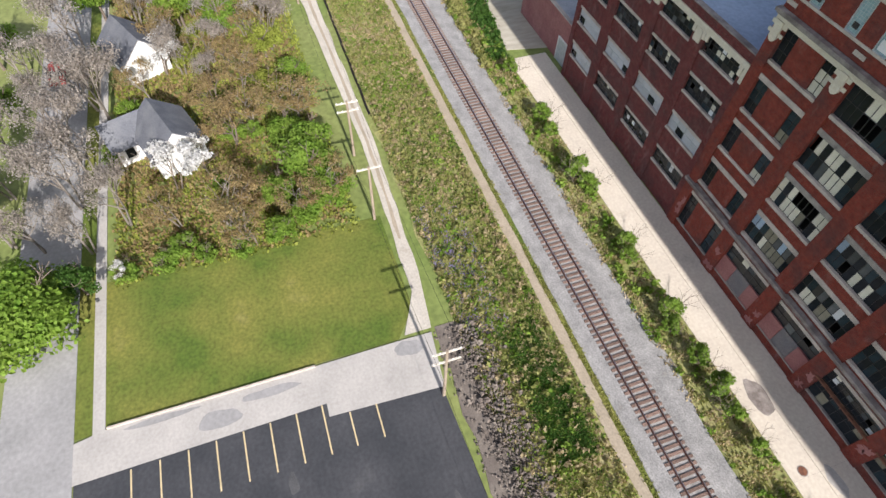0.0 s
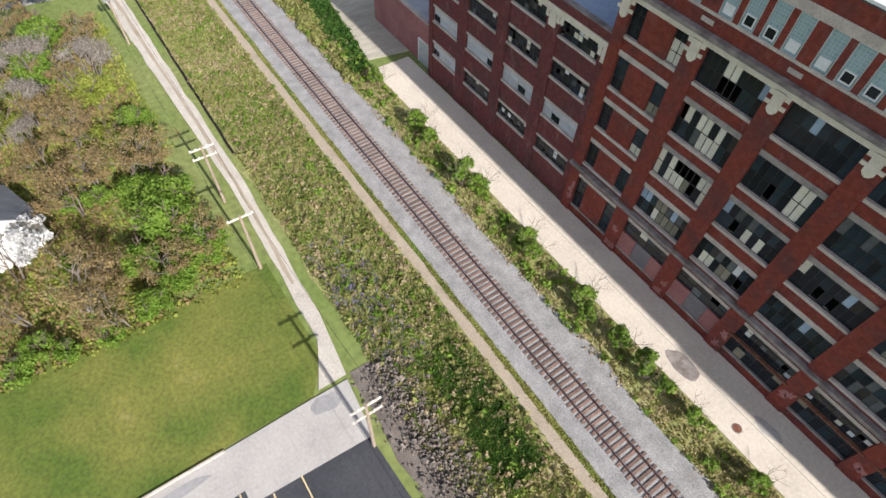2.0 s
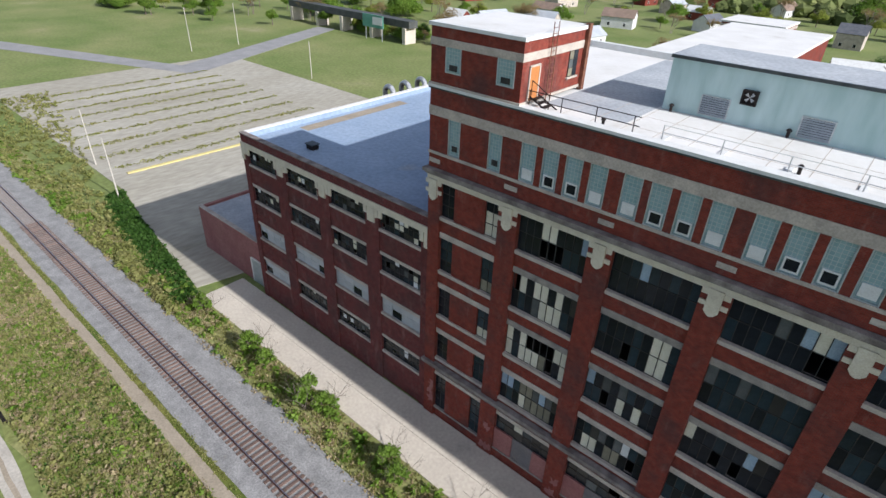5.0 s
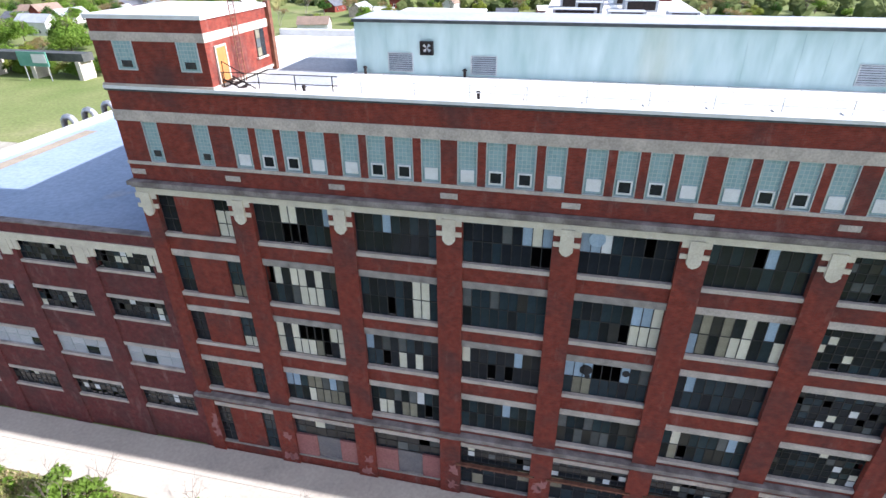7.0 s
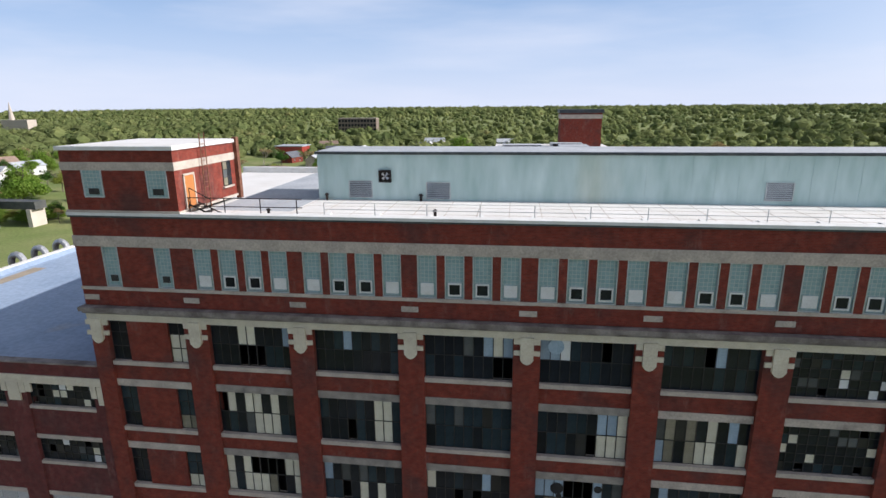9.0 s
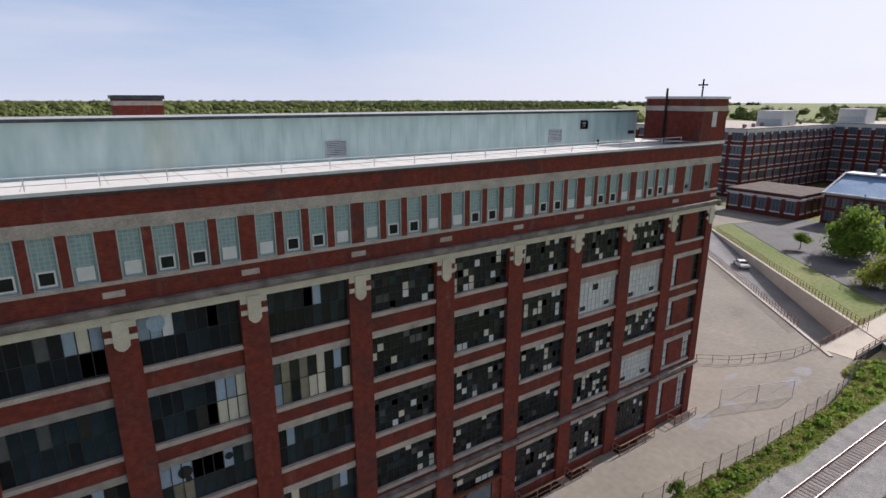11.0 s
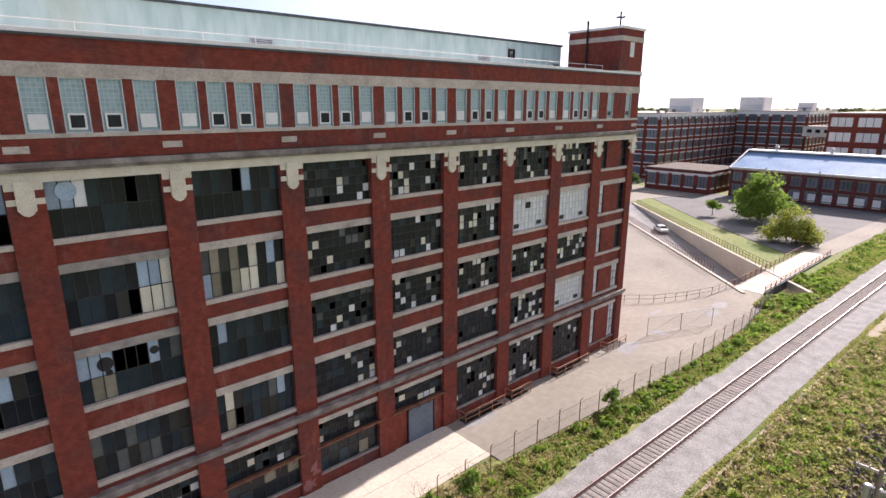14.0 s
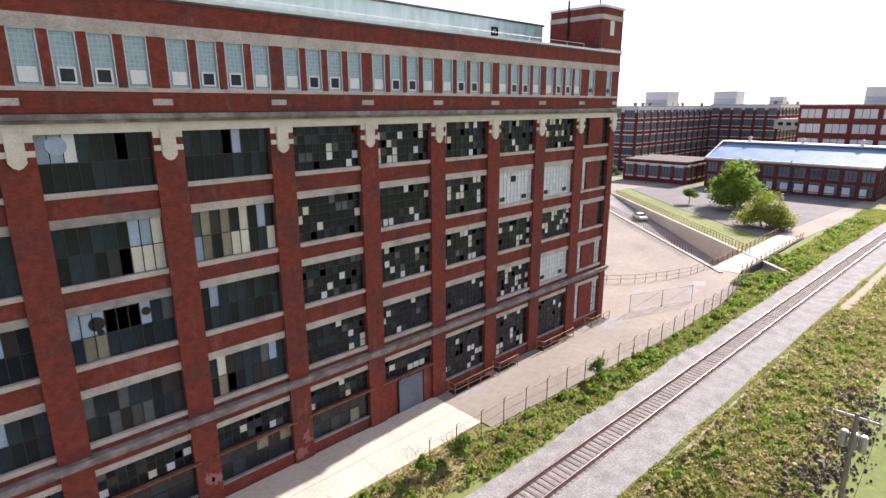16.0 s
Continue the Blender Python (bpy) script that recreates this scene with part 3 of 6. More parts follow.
for q in range(16):
    blotch("yard_patch", wear.uniform(50, 95), wear.uniform(-4.5, 4) if q < 9 else wear.uniform(6, 30), wear.uniform(0.5, 2.2), wear.uniform(0.3, 0.9), -0.024, M_ROAD, "dark patch of worn paving")
for q in range(26):
    x, y = wear.uniform(12.5, 24), wear.uniform(-50, -28)
    blotch("asphalt_patch", x, y, wear.uniform(0.2, 0.8), wear.uniform(0.15, 0.5), -0.008, M_SCUFF, "dull scuffed patch on black asphalt")
part("dock_gap", Shape().box(12.4, 16.0, -5.02, -4.8, -0.3, -0.05), M_BLACK, pave, "dark broken slab edge")

# ---- the factory ----
B = 6.1
PX = [0.1] + [B * i for i in range(1, 12)] + [73.0]          # middles of the pilasters
HALF = 0.7
ROWS4 = [(18.92, 21.5), (14.6, 17.3), (10.62, 13.12), (6.45, 8.9)]   # sill and head of each storey's windows
factory = thing("factory", "abandoned six-storey red brick factory with broken windows", "factory")


def span(i):
    """Left and right end of the opening between pilasters i and i + 1."""
    a = PX[i] + (0.5 if i == 0 else HALF)
    b = PX[i + 1] - (0.5 if i == 11 else HALF)
    return a, b


# pilasters and corner piers, upper wall above them
for i, x in enumerate(PX):
    w = 0.5 if i in (0, 12) else HALF
    part("pilaster", Shape().box(x - w, x + w, 0.0, 0.75, -0.1, 22.0), M_BRICK, factory)
for i in range(12):
    a, b = span(i)
    for z0, z1 in ((-0.1, 0.83), (4.96, 6.2), (9.33, 10.37), (13.55, 14.47), (17.73, 18.67)):
        part("spandrel_wall", Shape().box(a, b, 0.2, 0.6, z0, z1), M_BRICK, factory)
    for k, (z0, z1) in enumerate(ROWS4):
        part("window_sill", Shape().box(a - 0.05, b + 0.05, 0.08, 0.55, z0 - 0.25, z0), M_STONE, factory)
        if k:
            part("lintel", Shape().box(a, b, 0.15, 0.58, z1, z1 + 0.43), M_SOOT if 0 < i < 5 and k < 3 else M_STONE, factory)
    part("lintel", Shape().box(a, b, 0.15, 0.58, 4.6, 4.95), M_STONE, factory)
    if i != 7:
        part("plinth_cap", Shape().box(a, b, 0.12, 0.58, 0.83, 0.95), M_SOOT, factory)
# ledge over the ground floor
ledge = Shape().box(-0.55, 73.65, -0.28, 0.2, 5.64, 5.9)
ledge.box(-0.5, 73.6, -0.16, 0.2, 5.44, 5.64)
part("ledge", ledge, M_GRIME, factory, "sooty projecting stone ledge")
# entablature
ent = Shape().box(-0.45, 73.55, -0.06, 0.7, 21.5, 21.95)
part("entablature", ent, M_CREAM, factory, "cream terracotta entablature")
cor = Shape().box(-0.6, 73.7, -0.42, 0.3, 22.12, 22.36)
cor.box(-0.52, 73.62, -0.24, 0.3, 21.95, 22.12)
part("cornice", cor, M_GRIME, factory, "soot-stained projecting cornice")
for i, x in enumerate(PX):
    c = Shape()
    w = 0.34
    for pts in ([(x - w, 20.36), (x - w * 0.55, 20.16), (x, 20.08), (x + w * 0.55, 20.16), (x + w, 20.36), (x + w, 21.6), (x - w, 21.6)],):
        k = len(c.v)
        c.v += [(px, -0.16, pz) for px, pz in pts] + [(px, 0.02, pz) for px, pz in pts]
        m = len(pts)
        c.f.append(tuple(range(k, k + m)))
        for j in range(m):
            q = (j + 1) % m
            c.f.append((k + q, k + j, k + m + j, k + m + q))
    c.box(x - 0.68, x - w, -0.08, 0.02, 20.58, 20.84).box(x + w, x + 0.68, -0.08, 0.02, 20.58, 20.84)
    c.box(x - 0.68, x - w, -0.08, 0.02, 21.2, 21.5).box(x + w, x + 0.68, -0.08, 0.02, 21.2, 21.5)
    part("capital", c, M_CREAM, factory, "cream terracotta pilaster capital")
    part("inset_block", Shape().box(x - 0.45, x + 0.45, -0.03, 0.1, 22.72, 23.02), M_STONE, factory)
# top storey
low = Shape().box(-0.4, 73.5, 0.0, 0.6, 22.39, 23.33)
part("parapet_wall", low, M_BRICK, factory)
part("window_sill", Shape().box(-0.42, 73.52, -0.07, 0.5, 23.33, 23.51), M_STONE, factory)
part("frieze_band", Shape().box(-0.45, 73.55, -0.05, 0.6, 25.83, 26.42), M_STONE, factory, "long weathered limestone band")
up = Shape().box(-0.4, 73.5, 0.0, 0.6, 26.42, 27.56)
part("parapet_wall", up, M_BRICK, factory)
part("coping", Shape().box(-0.5, 73.6, -0.12, 0.55, 27.56, 27.72), M_WHITE, factory, "pale metal roof edge")
part("drip_edge", Shape().box(-0.48, 73.58, -0.09, 0.0, 27.46, 27.56), M_DARKTRIM, factory)

SLOTS = []
for i in range(12):
    if i in (0, 11):
        a = PX[i]
        SLOTS += [(a + 1.05, a + 2.0, "end"), (a + 4.15, a + 5.1, "end")] if i == 0 else [(a + 1.0, a + 1.95, "end"), (a + 4.1, a + 5.0, "end")]
    else:
        for k in range(4):
            SLOTS.append((PX[i] + 0.43 + 1.42 * k, PX[i] + 1.43 + 1.42 * k, "solid" if k in (0, 3) else "hopper"))
edges = [-0.4] + [v for a, b, _ in SLOTS for v in (a, b)] + [73.5]
for j in range(0, len(edges), 2):
    part("brick_pier", Shape().box(edges[j], edges[j + 1], 0.0, 0.6, 23.51, 25.83), M_BRICK, factory)
for a, b, sort in SLOTS:
    w = part("glass_block_window", Shape().box(a + 0.05, b - 0.05, 0.1, 0.25, 23.51, 25.79), M_BLOCKS, factory, "tall pale green glass block window")
    fr = Shape().box(a, a + 0.05, -0.01, 0.28, 23.51, 25.83).box(b - 0.05, b, -0.01, 0.28, 23.51, 25.83).box(a + 0.05, b - 0.05, -0.01, 0.28, 25.79, 25.83).box(a + 0.05, b - 0.05, 0.0, 0.28, 23.51, 23.56)
    part("frame", fr, M_LOUVRE, w)
    c = (a + b) / 2
    if sort == "solid":
        part("panel", Shape().box(c - 0.34, c + 0.34, 0.04, 0.1, 23.69, 24.31), M_WHITE, w, "plain white infill panel")
    elif sort == "hopper":
        h = Shape()
        h.box(c - 0.35, c + 0.35, 0.03, 0.1, 23.65, 23.73).box(c - 0.35, c + 0.35, 0.03, 0.1, 24.27, 24.35).box(c - 0.35, c - 0.27, 0.03, 0.1, 23.73, 24.27).box(c + 0.27, c + 0.35, 0.03, 0.1, 23.73, 24.27)
        part("hopper_frame", h, M_WHITE, w, "white-framed small hopper window")
        part("pane", Shape().box(c - 0.27, c + 0.27, 0.07, 0.1, 23.73, 24.27), PANE["D"], w)
    else:
        part("vent", Shape().box(c - 0.2, c + 0.2, 0.05, 0.1, 23.83, 24.18), M_FRAME, w)

# the windows, pane by pane
PATTERN = {
    1: ("DDDCCDDDB DDDKKKDDD", "KCDCCDCDD DDDGCCCDD", "CDCKKKKCC CDCCCTKDC", "BBDTTGBGD DDDCTTTTD"),
    2: ("DDDBDDDDD DDDDDDDDD", "EDDDDDCCE DDDKDDCCE", "BDGDGEDED DDKDCDCDD", "DEDGDGWDD DCCDTTDKD"),
    3: ("DDDDGDBCB DDDDDDDKK", "GEDGEEDEE DEDEEDDED", "CDDEDDBDD DDDKDKDDD", "DEDDDBDDE EDEDDEDDE"),
    4: ("BBWDDDKDD DDDDDDDDD", "EDDEDDBBC DEDDDKCCC", "BBBKKKBDG DTTEEEDDD", "GEDGDEDOD ODGDGGDDO"),
    5: ("DDDDKBDDD DDDDDDDDD", "GTDTDCDBD BTDTCCDDC", "DBDDDDEDD DDEDDEDDD", "DCDEDDGBD DTKDEDDDE"),
}
rng = random.Random(4)
PANE_MESH = {}


def pane_mesh(code, w, h):
    key = (code, round(w, 2), round(h, 2))
    if key not in PANE_MESH:
        PANE_MESH[key] = Shape().box(-w / 2, w / 2, -0.02, 0.02, -h / 2, h / 2).mesh("pane", PANE[code])
    return PANE_MESH[key]


def sash(parent, a, b, z0, z1, cols, rows, pick, label, y=0.38, name="window", bars=None):
    """A steel-framed window of many panes; pick(c, r) gives each pane's kind, K for a missing one."""
    t = 0.02
    cw, rh = (b - a) / cols, (z1 - z0) / rows
    us = [a] + [v for c in range(cols) for v in (a + c * cw + t, a + (c + 1) * cw - t)] + [b]
    zs = [z0] + [v for r in range(rows) for v in (z0 + r * rh + t, z0 + (r + 1) * rh - t)] + [z1]
    s = Shape().lattice(us, zs, lambda i, j: i % 2 == 0 or j % 2 == 0, y - 0.05, y + 0.05)
    w = part(name, s, bars or M_FRAME, parent, label)
    for c in range(cols):
        for r in range(rows):
            code = pick(c, r)
            if code == "K":
                continue
            o = part("pane", pane_mesh(code, cw - 2 * t, rh - 2 * t), None, w)
            o.location = (a + (c + 0.5) * cw, y + rng.uniform(-0.008, 0.008), z0 + (r + 0.5) * rh)
            o.rotation_euler = (rng.uniform(-0.012, 0.012), 0, rng.uniform(-0.012, 0.012))
    return w


def grime(code, storey):
    return rng.choice("DDDEODE" if storey else "DDDDE") if code == "D" else code


def small_pick(c, r):
    v = rng.random()
    return "K" if v < 0.05 else "C" if v < 0.11 else "W" if v < 0.16 else "G" if v < 0.19 else "E" if v < 0.31 else "O" if v < 0.4 else "D"


for i in range(1, 11):
    a, b = span(i)
    for k, (z0, z1) in enumerate(ROWS4):
        if i in PATTERN:
            top, bottom = PATTERN[i][k].split()
            sash(factory, a, b, z0, z1, 9, 2, lambda c, r: grime((bottom, top)[r][c], k), "large steel window with mismatched dark and boarded panes")
        elif (i, k) in ((9, 1), (10, 1), (10, 3)):
            w = sash(factory, a, b, z0, z1, 10, 5, lambda c, r: "W", "window closed with white panels", bars=M_LOUVRE)
            part("vent", Shape().box(a + 0.5, a + 1.1, 0.3, 0.34, z0 + 0.25, z0 + 0.6), M_FRAME, w)
            part("vent", Shape().box(b - 1.3, b - 0.7, 0.3, 0.34, z0 + 0.25, z0 + 0.6), M_FRAME, w)
            if i == 9:
                part("vent", Shape().box(a + 1.9, a + 2.5, 0.3, 0.34, z1 - 0.9, z1 - 0.4), M_BLACK, w)
        else:
            sash(factory, a, b, z0, z1, 10, 5, small_pick, "multi-paned steel window with broken and patched panes")
# exhaust discs on the fourth bay; solid black ones paint the dark of open holes
a, b = span(4)
for dx, dz, r in ((1.2, 12.45, 0.36), (1.32, 11.98, 0.16), (3.42, 12.55, 0.22)):
    part("exhaust_hole", Shape().tube((a + dx, 0.33, dz), (a + dx, 0.36, dz), r, n=18), M_RUBBER, factory)
part("exhaust_cover", Shape().tube((a + 0.8, 0.30, 21.0), (a + 0.8, 0.345, 21.0), 0.42, n=18), PANE["B"], factory)

# end bays: brick between two slim windows
for i, codes in ((0, ("DE", "EC", "DB", "DE")), (11, ("DD", "WD", "WE", "WW"))):
    a, b = span(i)
    wa, wb = a + 1.15, b - 1.15
    for z0, z1 in ROWS4:
        part("brick_panel", Shape().box(wa, wb, 0.2, 0.6, z0, z1), M_BRICK, factory)
    for k, (z0, z1) in enumerate(ROWS4):
        l, r = codes[k]
        sash(factory, a, wa, z0, z1, 2, 3, lambda c, q: l if q else ("D" if l == "E" else l), "slim steel window with grimy panes")
        sash(factory, wb, b, z0, z1, 2, 3, lambda c, q: (("CCD", "TEE", "CEE", "EEE")[k][q] if i == 0 else r), "slim steel window with grimy panes")

# ground floor bays
for i in range(12):
    a, b = span(i)
    if i == 7:
        part("brick_panel", Shape().box(a, a + 1.2, 0.2, 0.6, 0.83, 3.1), M_BRICK, factory)
        part("brick_panel", Shape().box(a + 3.8, b, 0.2, 0.6, 0.83, 3.1), M_BRICK, factory)
        d = part("loading_door", Shape().box(a + 1.3, a + 3.7, 0.12, 0.3, -0.02, 2.75), surface("blue_grey_door_paint", (0.10, 0.13, 0.16), (0.14, 0.17, 0.2), 1.0, 0.6), factory, "closed blue-grey loading door")
        part("door_frame", Shape().box(a + 1.2, a + 1.3, 0.08, 0.5, -0.02, 2.85).box(a + 3.7, a + 3.8, 0.08, 0.5, -0.02, 2.85).box(a + 1.2, a + 3.8, 0.08, 0.5, 2.75, 2.87), M_BLACK, d)
        sash(factory, a, b, 3.1, 4.6, 8, 3, small_pick, "transom window of small broken panes")
    elif i in (0, 11):
        wa, wb = a + 1.15, b - 1.15
        part("brick_panel", Shape().box(wa, wb, 0.2, 0.6, 0.95, 4.6), M_BRICK, factory)
        sash(factory, a, wa, 0.95, 4.6, 2, 4, lambda c, q: "D" if i == 0 else "W", "slim steel window with grimy panes")
        sash(factory, wb, b, 0.95, 4.6, 2, 4, lambda c, q: "E" if i == 0 else "W", "slim steel window with grimy panes")
    elif i in (1, 2):
        part("brick_panel", Shape().box(a, a + 1.6, 0.18, 0.6, 0.95, 3.05), M_PINK, factory, "patched pink-washed brick infill")
        part("brick_panel", Shape().box(a + 3.4, b, 0.18, 0.6, 0.95, 3.05), M_PINK, factory, "patched pink-washed brick infill")
        d = part("loading_door", Shape().box(a + 1.6, a + 3.4, 0.3, 0.4, 0.1, 3.0), surface("old_grey_door", (0.16, 0.15, 0.15), (0.2, 0.18, 0.17), 1.0, 0.8), factory, "old grey loading door")
        sash(factory, a, b, 3.05, 4.6, 6, 2, small_pick, "transom window of small broken panes")
    elif i in (8, 9, 10):
        sash(factory, a, b, 0.95, 4.6, 10, 7, small_pick, "tall multi-paned steel window with broken panes")
    else:
        sash(factory, a, b, 3.1, 4.6, 10, 3, small_pick, "transom window of small broken panes")
        sash(factory, a, b, 0.95, 3.0, 6, 2, lambda c, r: rng.choice("DDDEDT"), "large window with dark boarded panes")
    if i in (3, 4, 5, 6, 7):
        c = part("canopy_rail", Shape().box(a - 0.3, b + 0.3, -0.12, 0.16, 2.98, 3.1), M_RUST, factory, "rusty steel canopy rail with peeling paint")
        for q in range(5):
            x = a + (b - a) * (q + 0.5) / 5
            part("bracket", Shape().tube((x, 0.1, 2.6), (x, -0.1, 3.0), 0.03, n=5), M_RUST, c)

# flaking pale wash low on the wall
peel = random.Random(23)
for q in range(16):
    i = q % 7
    x0_, z0_ = PX[i] + peel.uniform(-0.55, 0.1), peel.uniform(0.4, 3.6)
    pts = []
    for k in range(14):
        w = 2 * math.pi * k / 14
        e = 0.8 + 1.1 * noise.noise((math.cos(w) * 2.3 + q * 3.1, math.sin(w) * 2.3, 0.7))
        pts.append((min(PX[i] + 0.69, max(PX[i] - 0.69, x0_ + 0.3 + 0.42 * e * math.cos(w))), z0_ + 0.5 * e * math.sin(w)))
    if i == 0:
        pts = [(min(PX[0] + 0.49, max(PX[0] - 0.49, px)), pz) for px, pz in pts]
    flake = Shape()
    flake.v += [(px, -0.006, pz) for px, pz in pts] + [(px, 0.002, pz) for px, pz in pts]
    flake.f.append(tuple(range(14)))
    for k in range(14):
        flake.f.append(((k + 1) % 14, k, 14 + k, 14 + (k + 1) % 14))
    part("peeling_wash", flake, M_PINK, factory, "flaking pinkish wash on the brick")

# inside: floors and inner wall, dimness put into their dark colour; outer walls, roof
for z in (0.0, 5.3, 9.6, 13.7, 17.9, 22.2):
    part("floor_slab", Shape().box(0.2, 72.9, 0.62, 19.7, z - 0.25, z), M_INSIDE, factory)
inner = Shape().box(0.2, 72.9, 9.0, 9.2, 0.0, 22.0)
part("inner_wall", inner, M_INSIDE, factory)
sides = Shape().box(-0.4, 0.2, 0.76, 20.3, -0.1, 27.38).box(72.9, 73.5, 0.76, 20.3, -0.1, 27.38)
part("side_wall", sides, M_BRICK, factory)
part("rear_wall", Shape().box(0.2, 72.9, 19.8, 20.3, -0.1, 27.38), M_BRICK, factory)
part("roof", Shape().box(-0.35, 73.45, 0.56, 20.25, 27.18, 27.48), M_ROOF, factory, "bright white membrane roof with seams")
part("roof_patch", Shape().box(6.3, 11.2, 2.4, 19.6, 27.48, 27.485), M_ROOFGREY, factory, "grey rectangle on the white roof")
seams = Shape()
for i in range(38):
    x = 8.0 + 1.7 * i
    seams.box(x, x + 0.03, 0.7, 6.3, 27.48, 27.488)
for y in (2.1, 4.2):
    seams.box(11.5, 69.0, y, y + 0.03, 27.48, 27.488)
part("roof_seams", seams, M_STONE, factory)

# rooftop storey of aqua panels
pent = part("rooftop_storey", Shape().box(11.4, 69.4, 6.5, 10.6, 27.48, 30.28), M_PENT, factory, "long pale aqua metal rooftop storey")
ribs = Shape()
for i in range(46):
    x = 12.0 + 1.27 * i
    ribs.box(x, x + 0.025, 6.488, 6.5, 27.48, 30.2)
part("panel_joints", ribs, M_PENT, pent)
part("coping", Shape().box(11.3, 69.5, 6.36, 10.75, 30.28, 30.44), M_DARKTRIM, pent, "dark metal coping")
part("roof_sheet", Shape().box(11.36, 69.44, 6.42, 10.7, 30.44, 30.46), M_ROOFGREY, pent)
for a, z in ((13.35, 27.68), (18.2, 27.63), (37.6, 27.78), (57.8, 27.93)):
    v = part("louvre", Shape().box(a, a + 0.06, 6.44, 6.5, z, z + 0.95).box(a + 1.44, a + 1.5, 6.44, 6.5, z, z + 0.95).box(a, a + 1.5, 6.44, 6.5, z + 0.95, z + 1.0).box(a, a + 1.5, 6.44, 6.5, z - 0.05, z), M_LOUVRE, pent, "grey metal louvre")
    for k in range(8):
        part("slat", Shape().poly([(a + 0.06, 6.45, z + 0.02 + k * 0.117), (a + 1.44, 6.45, z + 0.02 + k * 0.117), (a + 1.44, 6.498, z + 0.11 + k * 0.117), (a + 0.06, 6.498, z + 0.11 + k * 0.117)]).poly([(a + 0.06, 6.452, z + 0.018 + k * 0.117), (a + 0.06, 6.5, z + 0.108 + k * 0.117), (a + 1.44, 6.5, z + 0.108 + k * 0.117), (a + 1.44, 6.452, z + 0.018 + k * 0.117)]), M_LOUVRE, v)
    part("backing", Shape().box(a + 0.06, a + 1.44, 6.494, 6.4985, z, z + 0.95), M_BLACK, v)
for a, z in ((15.3, 28.6), (61.6, 28.88)):
    fb = Shape().box(a, a + 0.08, 6.3, 6.5, z, z + 0.74).box(a + 0.68, a + 0.76, 6.3, 6.5, z, z + 0.74).box(a + 0.08, a + 0.68, 6.3, 6.5, z + 0.66, z + 0.74).box(a + 0.08, a + 0.68, 6.3, 6.5, z, z + 0.08)
    fan = part("exhaust_fan", fb, M_BLACK, pent, "square black exhaust fan housing")
    part("backing", Shape().box(a + 0.08, a + 0.68, 6.46, 6.49, z + 0.08, z + 0.66), M_BLACK, fan)
    for k in range(4):
        w = k * math.pi / 2 + 0.5
        cx, cz = a + 0.38, z + 0.37
        part("blade", Shape().poly([(cx, 6.42, cz), (cx + 0.27 * math.cos(w), 6.40, cz + 0.27 * math.sin(w)), (cx + 0.27 * math.cos(w + 0.7), 6.44, cz + 0.27 * math.sin(w + 0.7))]), M_GALV, fan)
part("wall_lamp", Shape().box(68.2, 68.75, 6.2, 6.5, 28.28, 28.58), M_BLACK, pent, "black wall lamp")

# stair towers
def tower(x0, x1, y1, top, name_label):
    t = part("stair_tower", Shape().box(x0, x1, 0.0, y1, 27.7, top - 0.2), M_BRICK, factory, name_label)
    part("ledge", Shape().box(x0 - 0.08, x1 + 0.08, -0.08, y1 + 0.05, 27.7, 27.84), M_STONE, t)
    part("stone_band", Shape().box(x0 - 0.04, x1 + 0.04, -0.04, y1 + 0.04, top - 1.25, top - 0.82), M_STONE, t, "pale stone band round the tower")
    part("coping", Shape().box(x0 - 0.12, x1 + 0.12, -0.12, y1 + 0.12, top - 0.2, top), M_WHITE, t, "white metal coping")
    part("roof_sheet", Shape().box(x0 + 0.2, x1 - 0.2, 0.2, y1 - 0.2, top, top + 0.01), M_ROOF, t)
    return t


ta = tower(-0.4, 6.05, 6.6, 31.23, "square red brick stair tower with white coping")
for a in (0.8, 4.5):
    w = part("glass_block_window", Shape().box(a, a + 1.05, -0.02, 0.05, 28.6, 29.98), M_BLOCKS, ta, "glass block window")
    part("vent", Shape().box(a + 0.25, a + 0.85, -0.05, -0.02, 28.7, 29.03), M_FRAME, w)
    part("frame", Shape().box(a - 0.06, a, -0.04, 0.02, 28.54, 29.98).box(a + 1.05, a + 1.11, -0.04, 0.02, 28.54, 29.98).box(a, a + 1.05, -0.04, 0.02, 28.54, 28.6), M_LOUVRE, w)
d = part("door", Shape().box(6.05, 6.1, 0.75, 1.6, 27.68, 29.63), M_ORANGE, ta, "orange metal roof door")
part("door_frame", Shape().box(6.05, 6.13, 0.65, 0.75, 27.68, 29.68).box(6.05, 6.13, 1.6, 1.7, 27.68, 29.68).box(6.05, 6.13, 0.65, 1.7, 29.63, 29.73), M_STONE, d)
wnd = part("window", Shape().box(6.03, 6.09, 4.75, 5.75, 28.48, 29.98), M_BLACK, ta, "tall broken window")
for k in range(6):
    part("pane", Shape().box(6.09, 6.1, 4.8 + 0.47 * (k % 2), 5.22 + 0.47 * (k % 2), 28.53 + 0.48 * (k // 2), 28.98 + 0.48 * (k // 2)), PANE["TDGDTD"[k]], wnd)
part("window_sill", Shape().box(6.03, 6.18, 4.65, 5.85, 28.38, 28.48), M_STONE, wnd)
part("corner_pipe", Shape().box(6.0, 6.3, 6.3, 6.62, 27.54, 31.33), M_RUST, ta, "rust-red corner downpipe box")
lad = Shape().tube((6.25, 2.35, 27.58), (6.25, 2.35, 31.78), 0.03).tube((6.25, 2.85, 27.58), (6.25, 2.85, 31.78), 0.03)
ladder = tagged(part("roof_ladder", lad, M_RUST), "rusty steel ladder fixed to the brick tower", "ladder")
